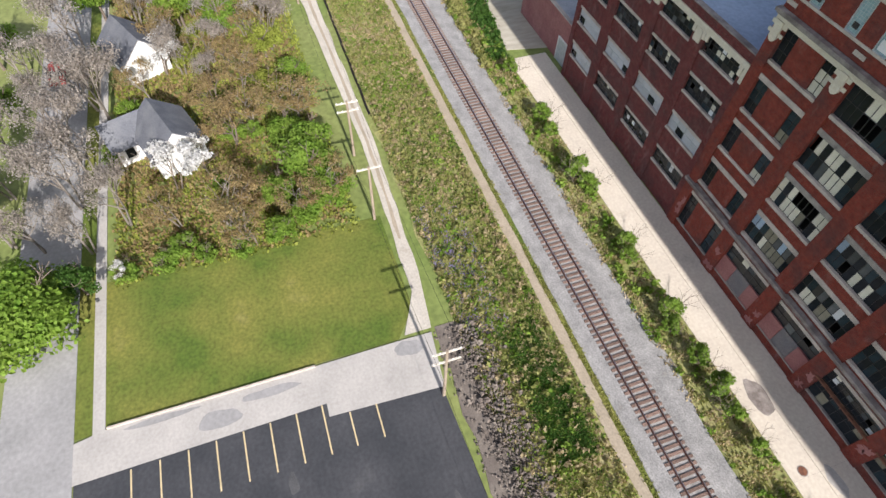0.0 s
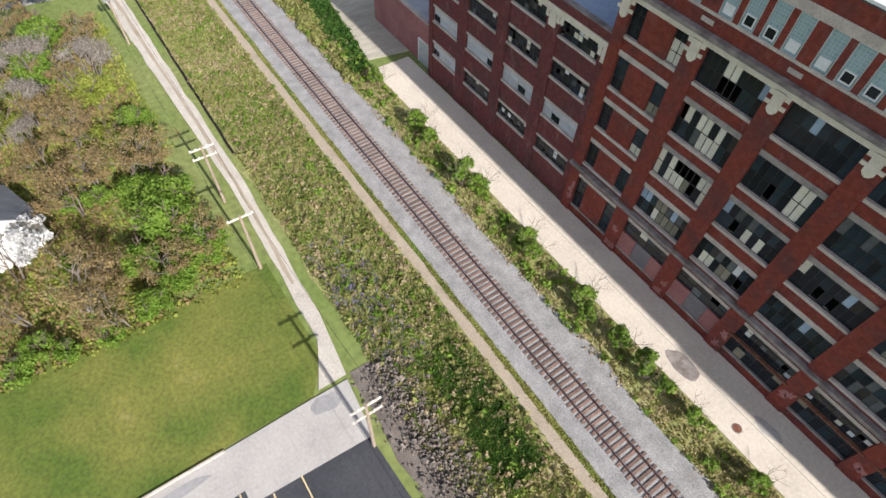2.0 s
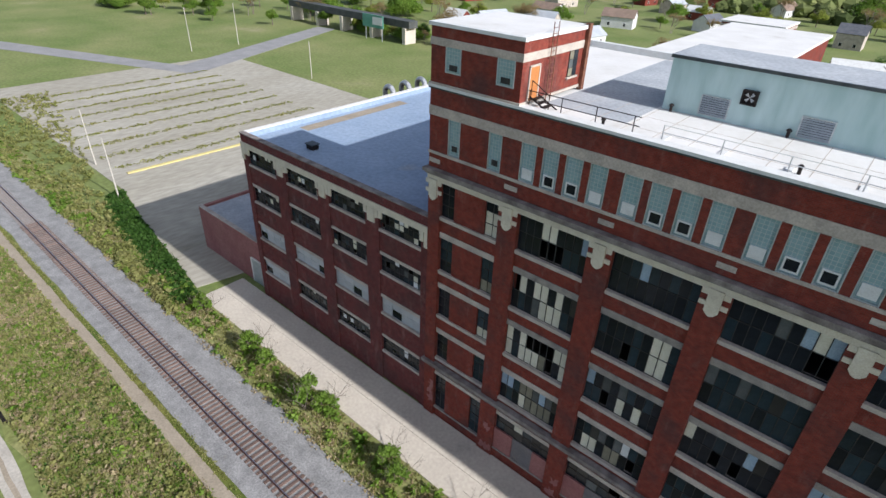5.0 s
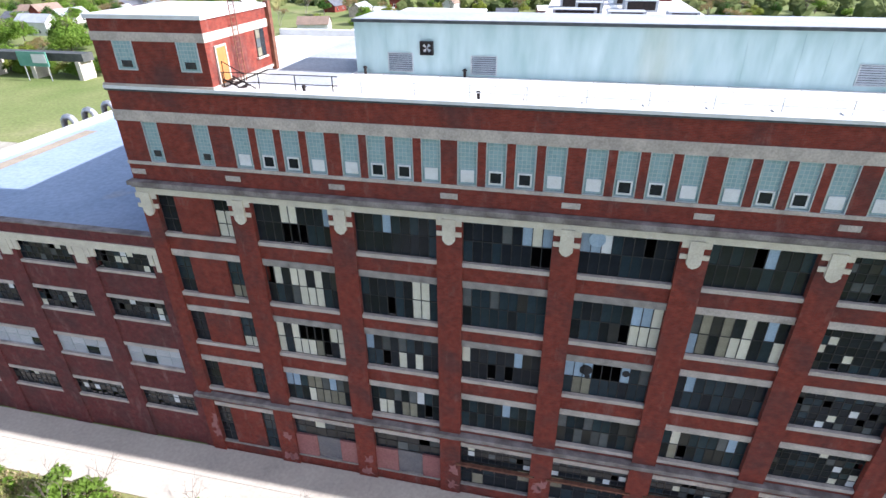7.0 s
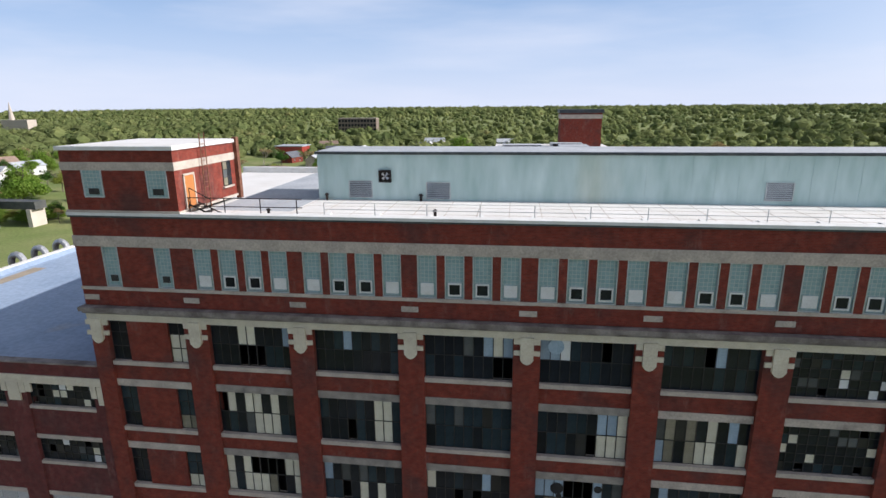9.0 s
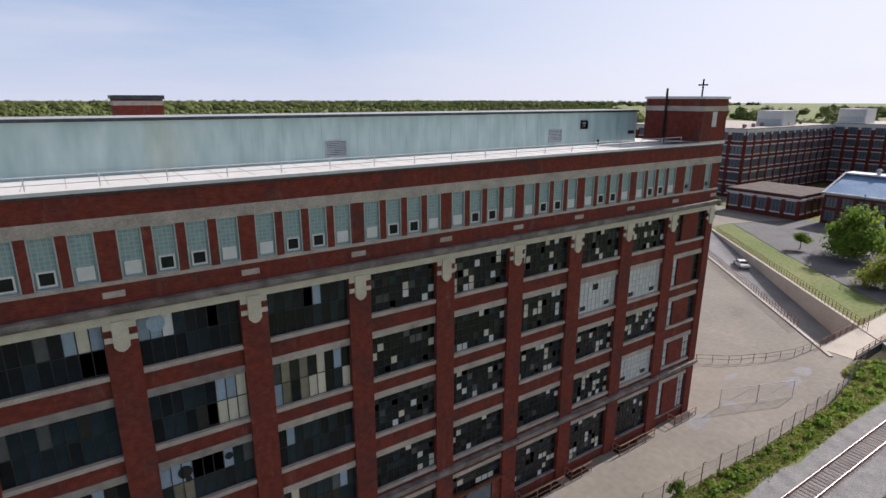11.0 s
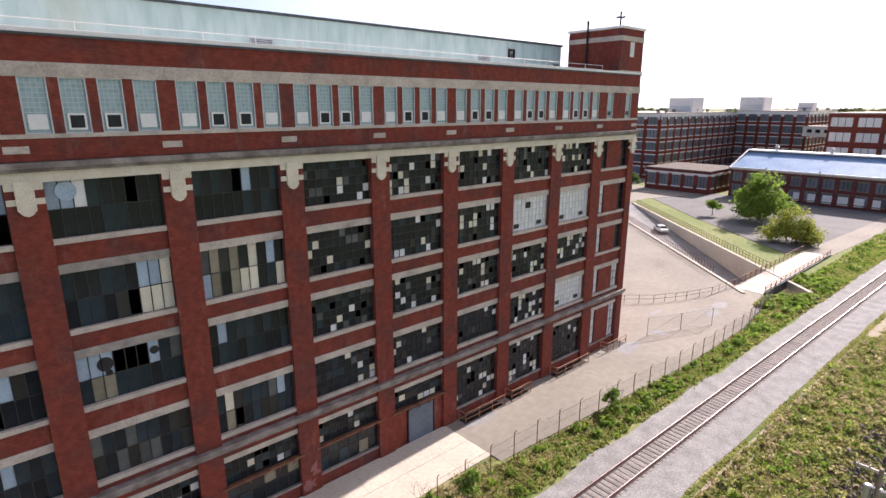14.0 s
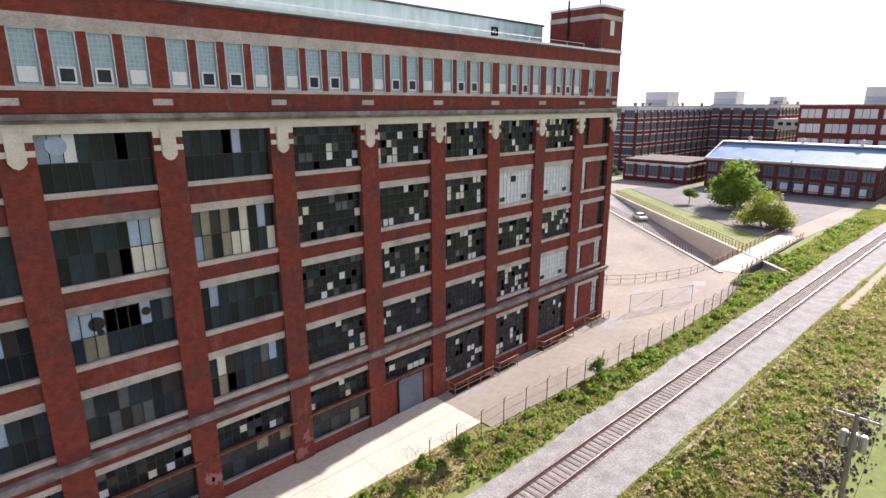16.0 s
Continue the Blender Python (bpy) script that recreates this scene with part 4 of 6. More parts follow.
for k in range(13):
    part("rung", Shape().tube((6.25, 2.35, 27.88 + 0.3 * k), (6.25, 2.85, 27.88 + 0.3 * k), 0.018, n=5), M_RUST, ladder)
# landing and railing by the door
rl = thing("roof_railing", "black iron pipe railing along the roof edge", "railing")
for x in (6.3, 8.3, 10.3, 12.3):
    part("post", Shape().tube((x, 0.6, 27.48), (x, 0.6, 28.48), 0.03), M_BLACK, rl)
for z in (28.03, 28.48):
    part("rail", Shape().tube((6.2, 0.6, z), (12.6, 0.6, z), 0.025), M_BLACK, rl)
steps = thing("roof_steps", "small black iron steps below the roof door", "steps")
for k in range(3):
    part("tread", Shape().box(6.3 + 0.3 * k, 6.6 + 0.3 * k, 0.8, 1.6, 27.98 - 0.17 * k, 28.02 - 0.17 * k), M_BLACK, steps)
part("stringer", Shape().tube((6.2, 0.8, 28.08), (7.5, 0.8, 27.48), 0.04), M_BLACK, steps)
part("stringer", Shape().tube((6.2, 1.6, 28.08), (7.5, 1.6, 27.48), 0.04), M_BLACK, steps)
part("handrail", Shape().tube((6.25, 0.8, 28.98), (7.4, 0.8, 28.38), 0.025).tube((6.25, 0.8, 27.98), (6.25, 0.8, 28.98), 0.025).tube((7.4, 0.8, 27.48), (7.4, 0.8, 28.38), 0.025), M_BLACK, steps)

tb = tower(69.7, 73.5, 5.8, 31.68, "slim red brick stair tower with stone bands")
part("window", Shape().box(71.2, 71.9, -0.03, 0.03, 29.08, 30.38), PANE["W"], tb, "narrow white window")
part("flue", Shape().tube((69.55, 3.6, 27.58), (69.55, 3.6, 32.38), 0.1, n=8), M_BLACK, tb)
mast = thing("roof_cross_mast", "small dark mast with crossed arms on the tower", "mast")
part("pole", Shape().tube((71.5, 1.4, 31.68), (71.5, 1.4, 33.18), 0.07), M_BLACK, mast)
for q in ((0.45, 0), (0, 0.45)):
    part("arm", Shape().tube((71.5 - q[0], 1.4 - q[1], 32.68), (71.5 + q[0], 1.4 + q[1], 32.68), 0.07), M_BLACK, mast)
# low white guard rail along the roof
guard = thing("roof_guard_rail", "low white pipe guard rail along the roof", "railing")
for k in range(21):
    x = 13.6 + 2.75 * k
    part("post", Shape().tube((x, 1.1, 27.48), (x, 1.1, 28.23), 0.03), M_WHITE, guard)
    part("base_plate", Shape().box(x - 0.15, x + 0.15, 0.8, 1.9, 27.48, 27.54), M_WHITE, guard)
for z in (27.88, 28.23):
    part("rail", Shape().tube((13.6, 1.1, z), (68.6, 1.1, z), 0.022), M_WHITE, guard)
for x, y in ((10.6, 0.9), (19.5, 1.3), (12.0, 6.2), (17.9, 6.3), (63.5, 6.0)):
    v = thing("vent_pipe", "short black roof vent pipe", "vent pipe", "roof vents")
    part("pipe", Shape().tube((x, y, 27.48), (x, y, 27.83), 0.08, n=8), M_BLACK, v)
    part("cap", Shape().tube((x, y, 27.83), (x, y, 27.93), 0.16, 0.06, n=8), M_BLACK, v)

# ---- the lower wing ----
wing = thing("factory_wing", "lower four-storey dark brick factory wing with a flat roof", "factory wing")
WX0, WX1, WTOP, WY1 = -24.6, -0.42, 18.4, 27.0
WB = (WX1 - WX0) / 4
WROWS = [(15.5, 17.05), (11.6, 13.2), (7.45, 9.05), (3.25, 4.8)]
for i in range(5):
    x = WX0 + WB * i
    part("pilaster", Shape().box(max(WX0, x - 0.75), min(WX1, x + 0.75), 0.2, 0.8, -0.1, 17.1), M_BRICK_WING, wing)
for i in range(4):
    a, b = WX0 + WB * i + 0.75, WX0 + WB * (i + 1) - 0.75
    part("spandrel_wall", Shape().box(a, b, 0.32, 0.75, -0.1, WROWS[3][0] - 0.2), M_BRICK_WING, wing)
    for k in range(3):
        part("spandrel_wall", Shape().box(a, b, 0.32, 0.75, WROWS[k + 1][1] + 0.28, WROWS[k][0] - 0.2), M_BRICK_WING, wing)
    for k, (z0, z1) in enumerate(WROWS):
        part("window_sill", Shape().box(a - 0.03, b + 0.03, 0.22, 0.7, z0 - 0.2, z0), M_STONE, wing)
        if k:
            part("lintel", Shape().box(a, b, 0.27, 0.72, z1, z1 + 0.28), M_STONE, wing)
        if k == 2 or (k == 3 and i == 0):
            sash(wing, a, b, z0, z1, 4, 2, lambda c, r: "P" if (c + i) % 4 or r else "D", "window closed with pale panels", 0.5, bars=M_LOUVRE)
        else:
            sash(wing, a, b, z0, z1, 9, 3, small_pick, "multi-paned steel window with broken panes", 0.5)
fr = Shape().box(WX0 - 0.05, WX1, 0.1, 0.8, 17.1, 17.62)
part("frieze", fr, M_CREAM, wing, "peeling cream frieze")
for i in range(5):
    x = WX0 + WB * i
    c = Shape().box(max(WX0, x - 0.4), min(WX1, x + 0.4), 0.08, 0.22, 15.9, 17.1)
    for q in range(5):
        xx = x + (q - 2) * 0.42
        if WX0 < xx < WX1 - 0.4:
            c.box(xx, xx + 0.36, 0.1, 0.22, 16.3 + 0.25 * rng.random(), 17.1)
    part("capital", c, M_CREAM, wing, "flaking cream pilaster capital")
part("parapet_wall", Shape().box(WX0, WX1, 0.2, 0.6, 17.62, WTOP).box(WX0, WX0 + 0.4, 0.6, WY1, 17.4, WTOP).box(WX0, WX1, WY1 - 0.4, WY1, 17.4, WTOP), M_BRICK_WING, wing)
part("coping", Shape().box(WX0 - 0.06, WX1, 0.12, 0.66, WTOP, WTOP + 0.1), M_GRIME, wing, "sooty stone coping")
part("coping", Shape().box(WX0 - 0.06, WX0 + 0.5, 0.66, WY1, WTOP, WTOP + 0.1), M_ROOF, wing, "white membrane edge")
# upstand and roof carry the painted blue shade
part("upstand", Shape().box(WX0 + 0.4, WX0 + 0.5, 0.66, WY1 - 0.4, 17.9, WTOP), M_ROOFSHADE, wing)
part("stain", Shape().box(WX0 + 1.2, WX0 + 2.6, 6.0, 20.0, 17.9, 17.904), M_DIRT, wing, "brown silt stain along the roof edge")
part("roof", Shape().box(WX0 + 0.4, WX1, 0.6, WY1 - 0.4, 17.6, 17.9), M_ROOFSHADE, wing, "white membrane roof with stains, blue-grey shade put into its colour")
part("side_wall", Shape().box(WX0, WX0 + 0.4, 0.8, WY1, -0.1, 17.4).box(WX0, WX1, WY1 - 0.4, WY1, -0.1, 17.4), M_BRICK_WING, wing)
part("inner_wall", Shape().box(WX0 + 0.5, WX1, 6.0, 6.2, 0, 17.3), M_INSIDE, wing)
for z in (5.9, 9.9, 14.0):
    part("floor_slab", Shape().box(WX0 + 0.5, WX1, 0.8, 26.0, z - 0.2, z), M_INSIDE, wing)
hatch = tagged(part("roof_hatch", Shape().box(-18.2, -17.3, 3.0, 3.7, 17.9, 18.35), M_BLACK), "dark square roof hatch on the wing", "roof hatch")
part("lid", Shape().box(-18.3, -17.2, 2.9, 3.8, 18.35, 18.42), M_DARKTRIM, hatch)
for y in (20.5, 23.2, 26.0):
    v = thing("roof_ventilator", "curved galvanised roof ventilator cowl", "ventilator", "roof ventilators")
    x, pts = -25.6, []
    for q in range(7):
        w = math.pi * q / 6
        pts.append((x - 0.7 + 0.7 * math.cos(w) * -1 + 0.7, y, 18.3 + 0.75 * math.sin(w)))
    part("cowl", Shape().sweep(pts, 0.32), M_GALV, v)
    part("neck", Shape().tube((x - 0.7, y, 16.0), (x - 0.7, y, 18.35), 0.3, n=10), M_GALV, v)
# low pink annex and boundary wall
annex = thing("pink_annex", "single-storey faded pink annex with a dark flat roof", "annex")
part("wall", Shape().box(-38.5, -24.66, 0.9, 1.3, -0.1, 5.6).box(-38.5, -38.1, 1.3, 9.6, -0.1, 5.6).box(-38.5, -24.66, 9.6, 10.0, -0.1, 5.6), M_PINK, annex, "faded pink painted wall")
part("roof", Shape().box(-38.1, -24.66, 1.3, 9.6, 5.1, 5.3), M_ROOFGREY, annex)
part("coping", Shape().box(-38.56, -24.66, 0.84, 1.36, 5.6, 5.7), M_STONE, annex)
d = part("door", Shape().box(-27.6, -25.3, 0.8, 0.9, -0.02, 3.0), M_LOUVRE, annex, "pale grey double door")
part("door_frame", Shape().box(-27.75, -27.6, 0.76, 0.9, -0.02, 3.1).box(-25.3, -25.15, 0.76, 0.9, -0.02, 3.1).box(-27.6, -25.3, 0.76, 0.9, 3.0, 3.12), M_WHITE, d)
part("rear_block", Shape().box(-36.0, -24.66, 10.0, 26.9, -0.1, 9.0), M_BRICK_WING, annex)

# rear parapet of the main roof
part("parapet_wall", Shape().box(-0.4, 73.5, 19.8, 20.3, 27.38, 27.95), M_WHITE, factory, "white rear roof parapet")

# ---- railway ----
track = thing("railway_track", "single rusty railway track on grey ballast", "railway track", kind="structure")
TIE = Shape().box(-0.12, 0.12, -1.22, 1.22, 0.0, 0.1).mesh("sleeper", M_TIE)
TIE_LOW = Shape().box(-0.11, 0.11, -1.0, 1.0, 0.0, 0.055).mesh("sleeper", M_TIEPALE)
far_ties = Shape()
x = -190.0
while x < 255:
    if -60 < x < 92:
        o = part("sleeper", TIE if x < 38 else TIE_LOW, None, track)
        o.location, o.rotation_euler = (x, rail_y(x) + random.uniform(-0.03, 0.03), -0.06), (0, 0, random.uniform(-0.02, 0.02) - (0.0135 if x > 25 else 0))
    else:
        y = rail_y(x)
        far_ties.box(x - 0.11, x + 0.11, y - 1.05, y + 1.05, -0.06, 0.0)
    x += 0.53
tagged(part("far_sleepers", far_ties, M_TIEPALE, track), kind="stuff")
for side in (-0.75, 0.75):
    s, s2 = Shape(), Shape()
    xs = [-190 + 5 * i for i in range(90)]
    for i in range(len(xs) - 1):
        a, b = xs[i], xs[i + 1]
        ya, yb = rail_y(a) + side, rail_y(b) + side
        k = len(s.v)
        for xx, yy in ((a, ya), (b, yb)):
            s.v += [(xx, yy - 0.07, 0.08), (xx, yy - 0.035, 0.12), (xx, yy - 0.035, 0.235), (xx, yy + 0.035, 0.235), (xx, yy + 0.035, 0.12), (xx, yy + 0.07, 0.08)]
        for q in range(5):
            s.f.append((k + q + 1, k + q, k + 6 + q, k + 7 + q))
        k = len(s2.v)
        s2.v += [(a, ya - 0.035, 0.239), (b, yb - 0.035, 0.239), (b, yb + 0.035, 0.239), (a, ya + 0.035, 0.239)]
        s2.f.append((k, k + 1, k + 2, k + 3))
    r = part("rail", s, M_RAIL, track, "rust-brown steel rail")
    part("rail_head", s2, M_RAILTOP, r, "polished running surface")

# ---- plants ----


def blade_cloud(s, centre, radii, count, size, rnd, flat=0.0):
    """Adds many small leaf faces inside an ellipsoid, thicker towards its skin."""
    for _ in range(count):
        d = Vector((rnd.gauss(0, 1), rnd.gauss(0, 1), rnd.gauss(0, 1))).normalized()
        r = rnd.random() ** 0.45
        p = Vector((centre[0] + d.x * radii[0] * r, centre[1] + d.y * radii[1] * r, centre[2] + d.z * radii[2] * r))
        n = (d + Vector((rnd.uniform(-1, 1), rnd.uniform(-1, 1), rnd.uniform(-0.4, 1.4) + flat))).normalized()
        u = n.orthogonal().normalized()
        w = n.cross(u)
        a = rnd.uniform(0, 6.28)
        u, w = u * math.cos(a) + w * math.sin(a), w * math.cos(a) - u * math.sin(a)
        h = size * rnd.uniform(0.6, 1.4)
        k = len(s.v)
        s.v += [tuple(p - u * h * 0.5), tuple(p + w * h * 0.38 + n * h * 0.08), tuple(p + u * h * 0.62), tuple(p - w * h * 0.38 + n * h * 0.08)]
        s.f.append((k, k + 1, k + 2, k + 3))


def branches(s, base, tip, r, depth, rnd, ends):
    """A tapered limb that forks."""
    s.tube(base, tip, r, r * 0.62, n=5 if depth < 2 else 6, cap=False)
    if depth == 0:
        ends.append(tip)
        return
    d = Vector(tip) - Vector(base)
    for _ in range(3 if depth > 1 else rnd.choice((2, 3))):
        n = (d.normalized() + Vector((rnd.uniform(-0.9, 0.9), rnd.uniform(-0.9, 0.9), rnd.uniform(-0.15, 0.55)))).normalized()
        branches(s, tip, tuple(Vector(tip) + n * d.length * rnd.uniform(0.6, 0.85)), r * 0.58, depth - 1, rnd, ends)


def make_tree(name, label, category, height, spread, leaf, seed, leaves=2600, size=0.3, lobes=14, stems=1, bare=0.0, group="", low=0.42):
    """A tree at the origin: forked trunk, and a crown of leaves gathered in uneven lobes."""
    rnd = random.Random(seed)
    t = thing(name, label, category, group)
    s, ends = Shape(), []
    for q in range(stems):
        ox, oy = (rnd.uniform(-0.4, 0.4), rnd.uniform(-0.4, 0.4)) if stems > 1 else (0, 0)
        branches(s, (ox, oy, -0.15), (ox * 2 + rnd.uniform(-0.3, 0.3), oy * 2 + rnd.uniform(-0.3, 0.3), height * 0.32), height * 0.026 / stems ** 0.5, 3, rnd, ends)
    part("trunk", s, M_BARK if bare < 0.5 else M_TWIG, t, "forked trunk and limbs")
    c = Shape()
    for k in range(lobes):
        if bare and ends:
            e = ends[rnd.randrange(len(ends))]
            cx, cy, cz = e[0], e[1], min(e[2], height)
            rr = spread * rnd.uniform(0.18, 0.32)
        else:
            a, q = rnd.uniform(0, 6.28), rnd.random() ** 0.6
            cx, cy = spread * 0.72 * q * math.cos(a), spread * 0.72 * q * math.sin(a)
            cz = height * (low + (0.84 - low) * rnd.random() * (1.15 - q))
            rr = spread * rnd.uniform(0.26, 0.46)
        blade_cloud(c, (cx, cy, cz), (rr, rr, rr * rnd.uniform(0.6, 0.9)), leaves // lobes, size, rnd)
    part("crown", c, leaf, t)
    return t


def plant(proto, x, y, size=1.0, turn=None, z=-0.08):
    m = pose(x, y, z, 0, 0, random.uniform(0, 360) if turn is None else turn)
    o = copy_thing(proto, m)
    o.scale = (size, size, size * random.uniform(0.9, 1.1))
    return o


def retire(proto):
    for o in list(proto.children_recursive) + [proto]:
        bpy.data.objects.remove(o)

P_GREEN = make_tree("tree", "leafy bright green tree", "tree", 8.0, 3.6, M_LEAF, 11, 3600, 0.34, 18)
P_DARK = make_tree("tree", "dense deep green tree", "tree", 8.5, 3.8, M_LEAFDARK, 12, 3600, 0.34, 18)
P_YEL = make_tree("tree", "yellow-green tree in spring leaf", "tree", 8.0, 3.6, M_LEAFYEL, 13, 3200, 0.32, 16)
P_BUD = make_tree("tree", "brown budding tree with thin twiggy crown", "tree", 8.0, 3.8, M_BUD, 14, 2300, 0.2, 34, stems=2, bare=0.4)
P_BUD2 = make_tree("tree", "sparse brownish tree with bare pale limbs", "tree", 7.5, 3.6, M_BUD, 15, 1500, 0.2, 26, stems=2, bare=0.6)
P_BARE = make_tree("tree", "bare grey tree with fine twigs", "tree", 8.5, 4.0, M_TWIG, 16, 3200, 0.17, 44, stems=2, bare=0.6)
P_WHITE = make_tree("tree", "small tree covered in white blossom", "tree", 5.0, 2.8, M_BLOSSOM, 17, 1500, 0.22, 18, stems=2, bare=0.4)
P_BUSH = make_tree("shrub", "bright green self-sown shrub beside the pavement", "shrub", 2.3, 1.15, M_LEAF, 18, 900, 0.2, 10, stems=3, group="shrubs along the pavement")
P_LOW = make_tree("shrub", "low tangled green shrub", "shrub", 2.6, 1.9, M_LEAF, 19, 1100, 0.26, 12, stems=3)

P_BIG = make_tree("tree", "broad leafy green tree with a rounded crown", "tree", 10.0, 6.6, M_LEAF, 61, 10000, 0.46, 44, low=0.2)
P_WILLOW = make_tree("tree", "low spreading yellow-green willow tree", "tree", 7.0, 5.2, M_LEAFYEL, 62, 7000, 0.36, 34, stems=3, low=0.18)

# shrubs along the pavement
for x, y, k in ((-26.5, -5.9, 1.1), (-17.5, -6.0, 1.2), (-14.6, -6.3, 1.0), (-8.2, -6.3, 1.5), (-6.3, -6.0, 1.2), (1.5, -6.1, 1.1), (3.0, -6.6, 1.0), (9.2, -6.2, 1.25), (10.6, -6.8, 0.9),
                (13.8, -6.3, 1.1), (16.6, -6.2, 1.2), (18.8, -6.5, 1.0), (21.5, -6.3, 0.9), (27.2, -6.2, 1.0), (33.0, -6.6, 0.9), (44.0, -7.2, 1.0), (60.5, -7.4, 0.9), (41.0, -6.8, 0.8)):
    plant(P_BUSH, x, y, k)

# the wood between lawn and lane
wood = random.Random(8)
KINDS = [P_BUD, P_BUD2, P_BUD, P_YEL, P_BUD2, P_LOW, P_BARE]
for i in range(64):
    x, y = wood.uniform(-58, -9.5), wood.uniform(-51, -32)
    if (-30 < x < -17 and -50 < y < -41) or (-47 < x < -36 and -51 < y < -45):
        continue
    plant(wood.choice(KINDS), x, y, wood.uniform(0.55, 0.9))
for x, y, k in ((-12.5, -31.5, 0.75), (-15.5, -33.0, 0.9), (-18.5, -31.8, 0.8), (-21.5, -34.0, 0.7), (-13.5, -36.0, 0.6), (-11.0, -33.5, 0.6), (-19.0, -33.0, 0.55), (-32, -31.5, 0.55), (-45, -38, 0.9), (-48, -43, 1.0), (-52, -46, 1.0), (-9.5, -36.5, 0.45), (-50, -36, 0.9), (-66, -33, 1.0), (-62, -37, 1.1)):
    plant(P_GREEN, x, y, k)
for x, y, k in ((-9.5, -50.5, 0.6), (-9.5, -47, 0.6), (-9.2, -43.5, 0.5), (-9.0, -40.2, 0.6), (-9.5, -37, 0.5), (-11, -34, 0.6), (-10.5, -45.5, 0.7)):
    plant(P_LOW, x, y, k * 1.3)
for x, y, k in ((-18.5, -45.5, 1.15), (-19.5, -42.0, 1.0), (-38.5, -46.0, 1.1), (-9.5, -51.2, 0.4)):
    plant(P_WHITE, x, y, k)
plant(P_BIG, -6.4, -57.4, 0.8)
plant(P_DARK, -8.5, -53.8, 0.55)
for x, y, k in ((-22, -53.2, 0.95), (-28, -61, 1.0), (-34, -53, 1.0), (-40, -60.5, 1.0), (-16, -60.5, 0.9), (-13, -53.5, 0.7), (-26, -55, 1.05), (-33, -58, 0.8), (-19, -54.5, 1.0), (-31, -52, 1.1), (-14.5, -57.5, 0.75), (-36.5, -55.5, 1.0), (-44, -55, 1.1), (-22.5, -60.8, 0.9)):
    plant(P_BARE, x, y, k)
for x, y, k in ((-45, -64, 1.1), (-30, -66, 1.0), (-19.5, -62.5, 0.7), (-24.5, -51.3, 0.4), (-30.5, -49.3, 0.45), (-35.5, -62.5, 0.6), (-52, -52.5, 1.0), (-60, -50, 1.2), (-70, -45, 1.2)):
    plant(P_GREEN, x, y, k)

# right-hand trees
plant(P_BIG, 155, 14.5, 1.15)
plant(P_WILLOW, 137.5, 3.0, 1.05)
plant(P_GREEN, 153, 24, 0.6)
for x, y in ((176, 58), (181, 66), (150, 55)):
    plant(P_DARK, x, y, 0.7)
plant(P_DARK, -66.5, 35.5, 0.4)

# weeds, straw and flowers of the meadow and verge
def tufts(name, mat, label, spots, size, seed, blades=5):
    rnd = random.Random(seed)
    s = Shape()
    for x, y in spots:
        for _ in range(blades):
            a, h, w = rnd.uniform(0, 6.28), size * rnd.uniform(0.4, 1.1), size * rnd.uniform(0.3, 0.7)
            ox, oy = x + rnd.gauss(0, size * 0.9), y + rnd.gauss(0, size * 0.9)
            ca, sa = math.cos(a) * w, math.sin(a) * w
            lx, ly = -sa * rnd.uniform(0.6, 1.8), ca * rnd.uniform(0.6, 1.8)
            k = len(s.v)
            s.v += [(ox - ca * 0.6, oy - sa * 0.6, -0.06), (ox + ca * 0.6, oy + sa * 0.6, -0.06), (ox + ca + lx, oy + sa + ly, h * 0.75), (ox - ca * 0.4 + lx, oy - sa * 0.4 + ly, h * 0.9)]
            s.f.append((k, k + 1, k + 2, k + 3))
    return tagged(part(name, s, mat), label, "weeds", kind="stuff")


def scatter(n, seed, x0, x1, lo, hi, keep=lambda x, y: True):
    rnd, out = random.Random(seed), []
    while len(out) < n:
        x = rnd.uniform(x0, x1)
        y = rnd.uniform(lo(x), hi(x))
        if keep(x, y) and noise.noise((x * 0.16, y * 0.22, seed)) > rnd.uniform(-0.75, 0.35):
            out.append((x, y))
    return out


MEAD = (lambda x: -24.2, lambda x: rail_y(x) - 4.3)
tufts("weeds", M_WEED, "green and yellow weeds of the meadow", scatter(15000, 21, -75, 95, *MEAD), 0.13, 1)
tufts("dry_grass", M_STRAW, "dry straw-coloured grass tufts", scatter(8000, 22, -75, 95, *MEAD), 0.13, 2)
tufts("green_weeds", M_LEAF, "bright green weeds in patches", scatter(6500, 23, -70, 95, *MEAD), 0.15, 3)
tufts("weeds", M_WEED, "yellow-green weeds of the far meadow", scatter(6000, 36, 92, 175, lambda x: -26.0, lambda x: rail_y(x) - 5.2), 0.2, 31)
tufts("wildflowers", M_PURPLE, "patches of pale purple wildflowers", scatter(650, 24, -9, 6, lambda x: -24.0, lambda x: -19.5), 0.12, 4, 4)
tufts("verge_weeds", M_LEAF, "green weeds of the railway verge", scatter(2600, 25, 44, 175, lambda x: rail_y(x) + 2.9, lambda x: fence_y(x) - 0.15, lambda x, y: not 97 < x < 114), 0.17, 5)
tufts("verge_weeds", M_WEED, "yellow-green weeds of the railway verge", scatter(5500, 35, 44, 175, lambda x: rail_y(x) + 2.9, lambda x: fence_y(x) - 0.15, lambda x, y: not 97 < x < 114), 0.16, 25)
tufts("verge_weeds", M_WEED, "thin weeds of the railway verge", scatter(3200, 32, -110, 46, lambda x: rail_y(x) + 3.7, lambda x: -5.2), 0.15, 15)
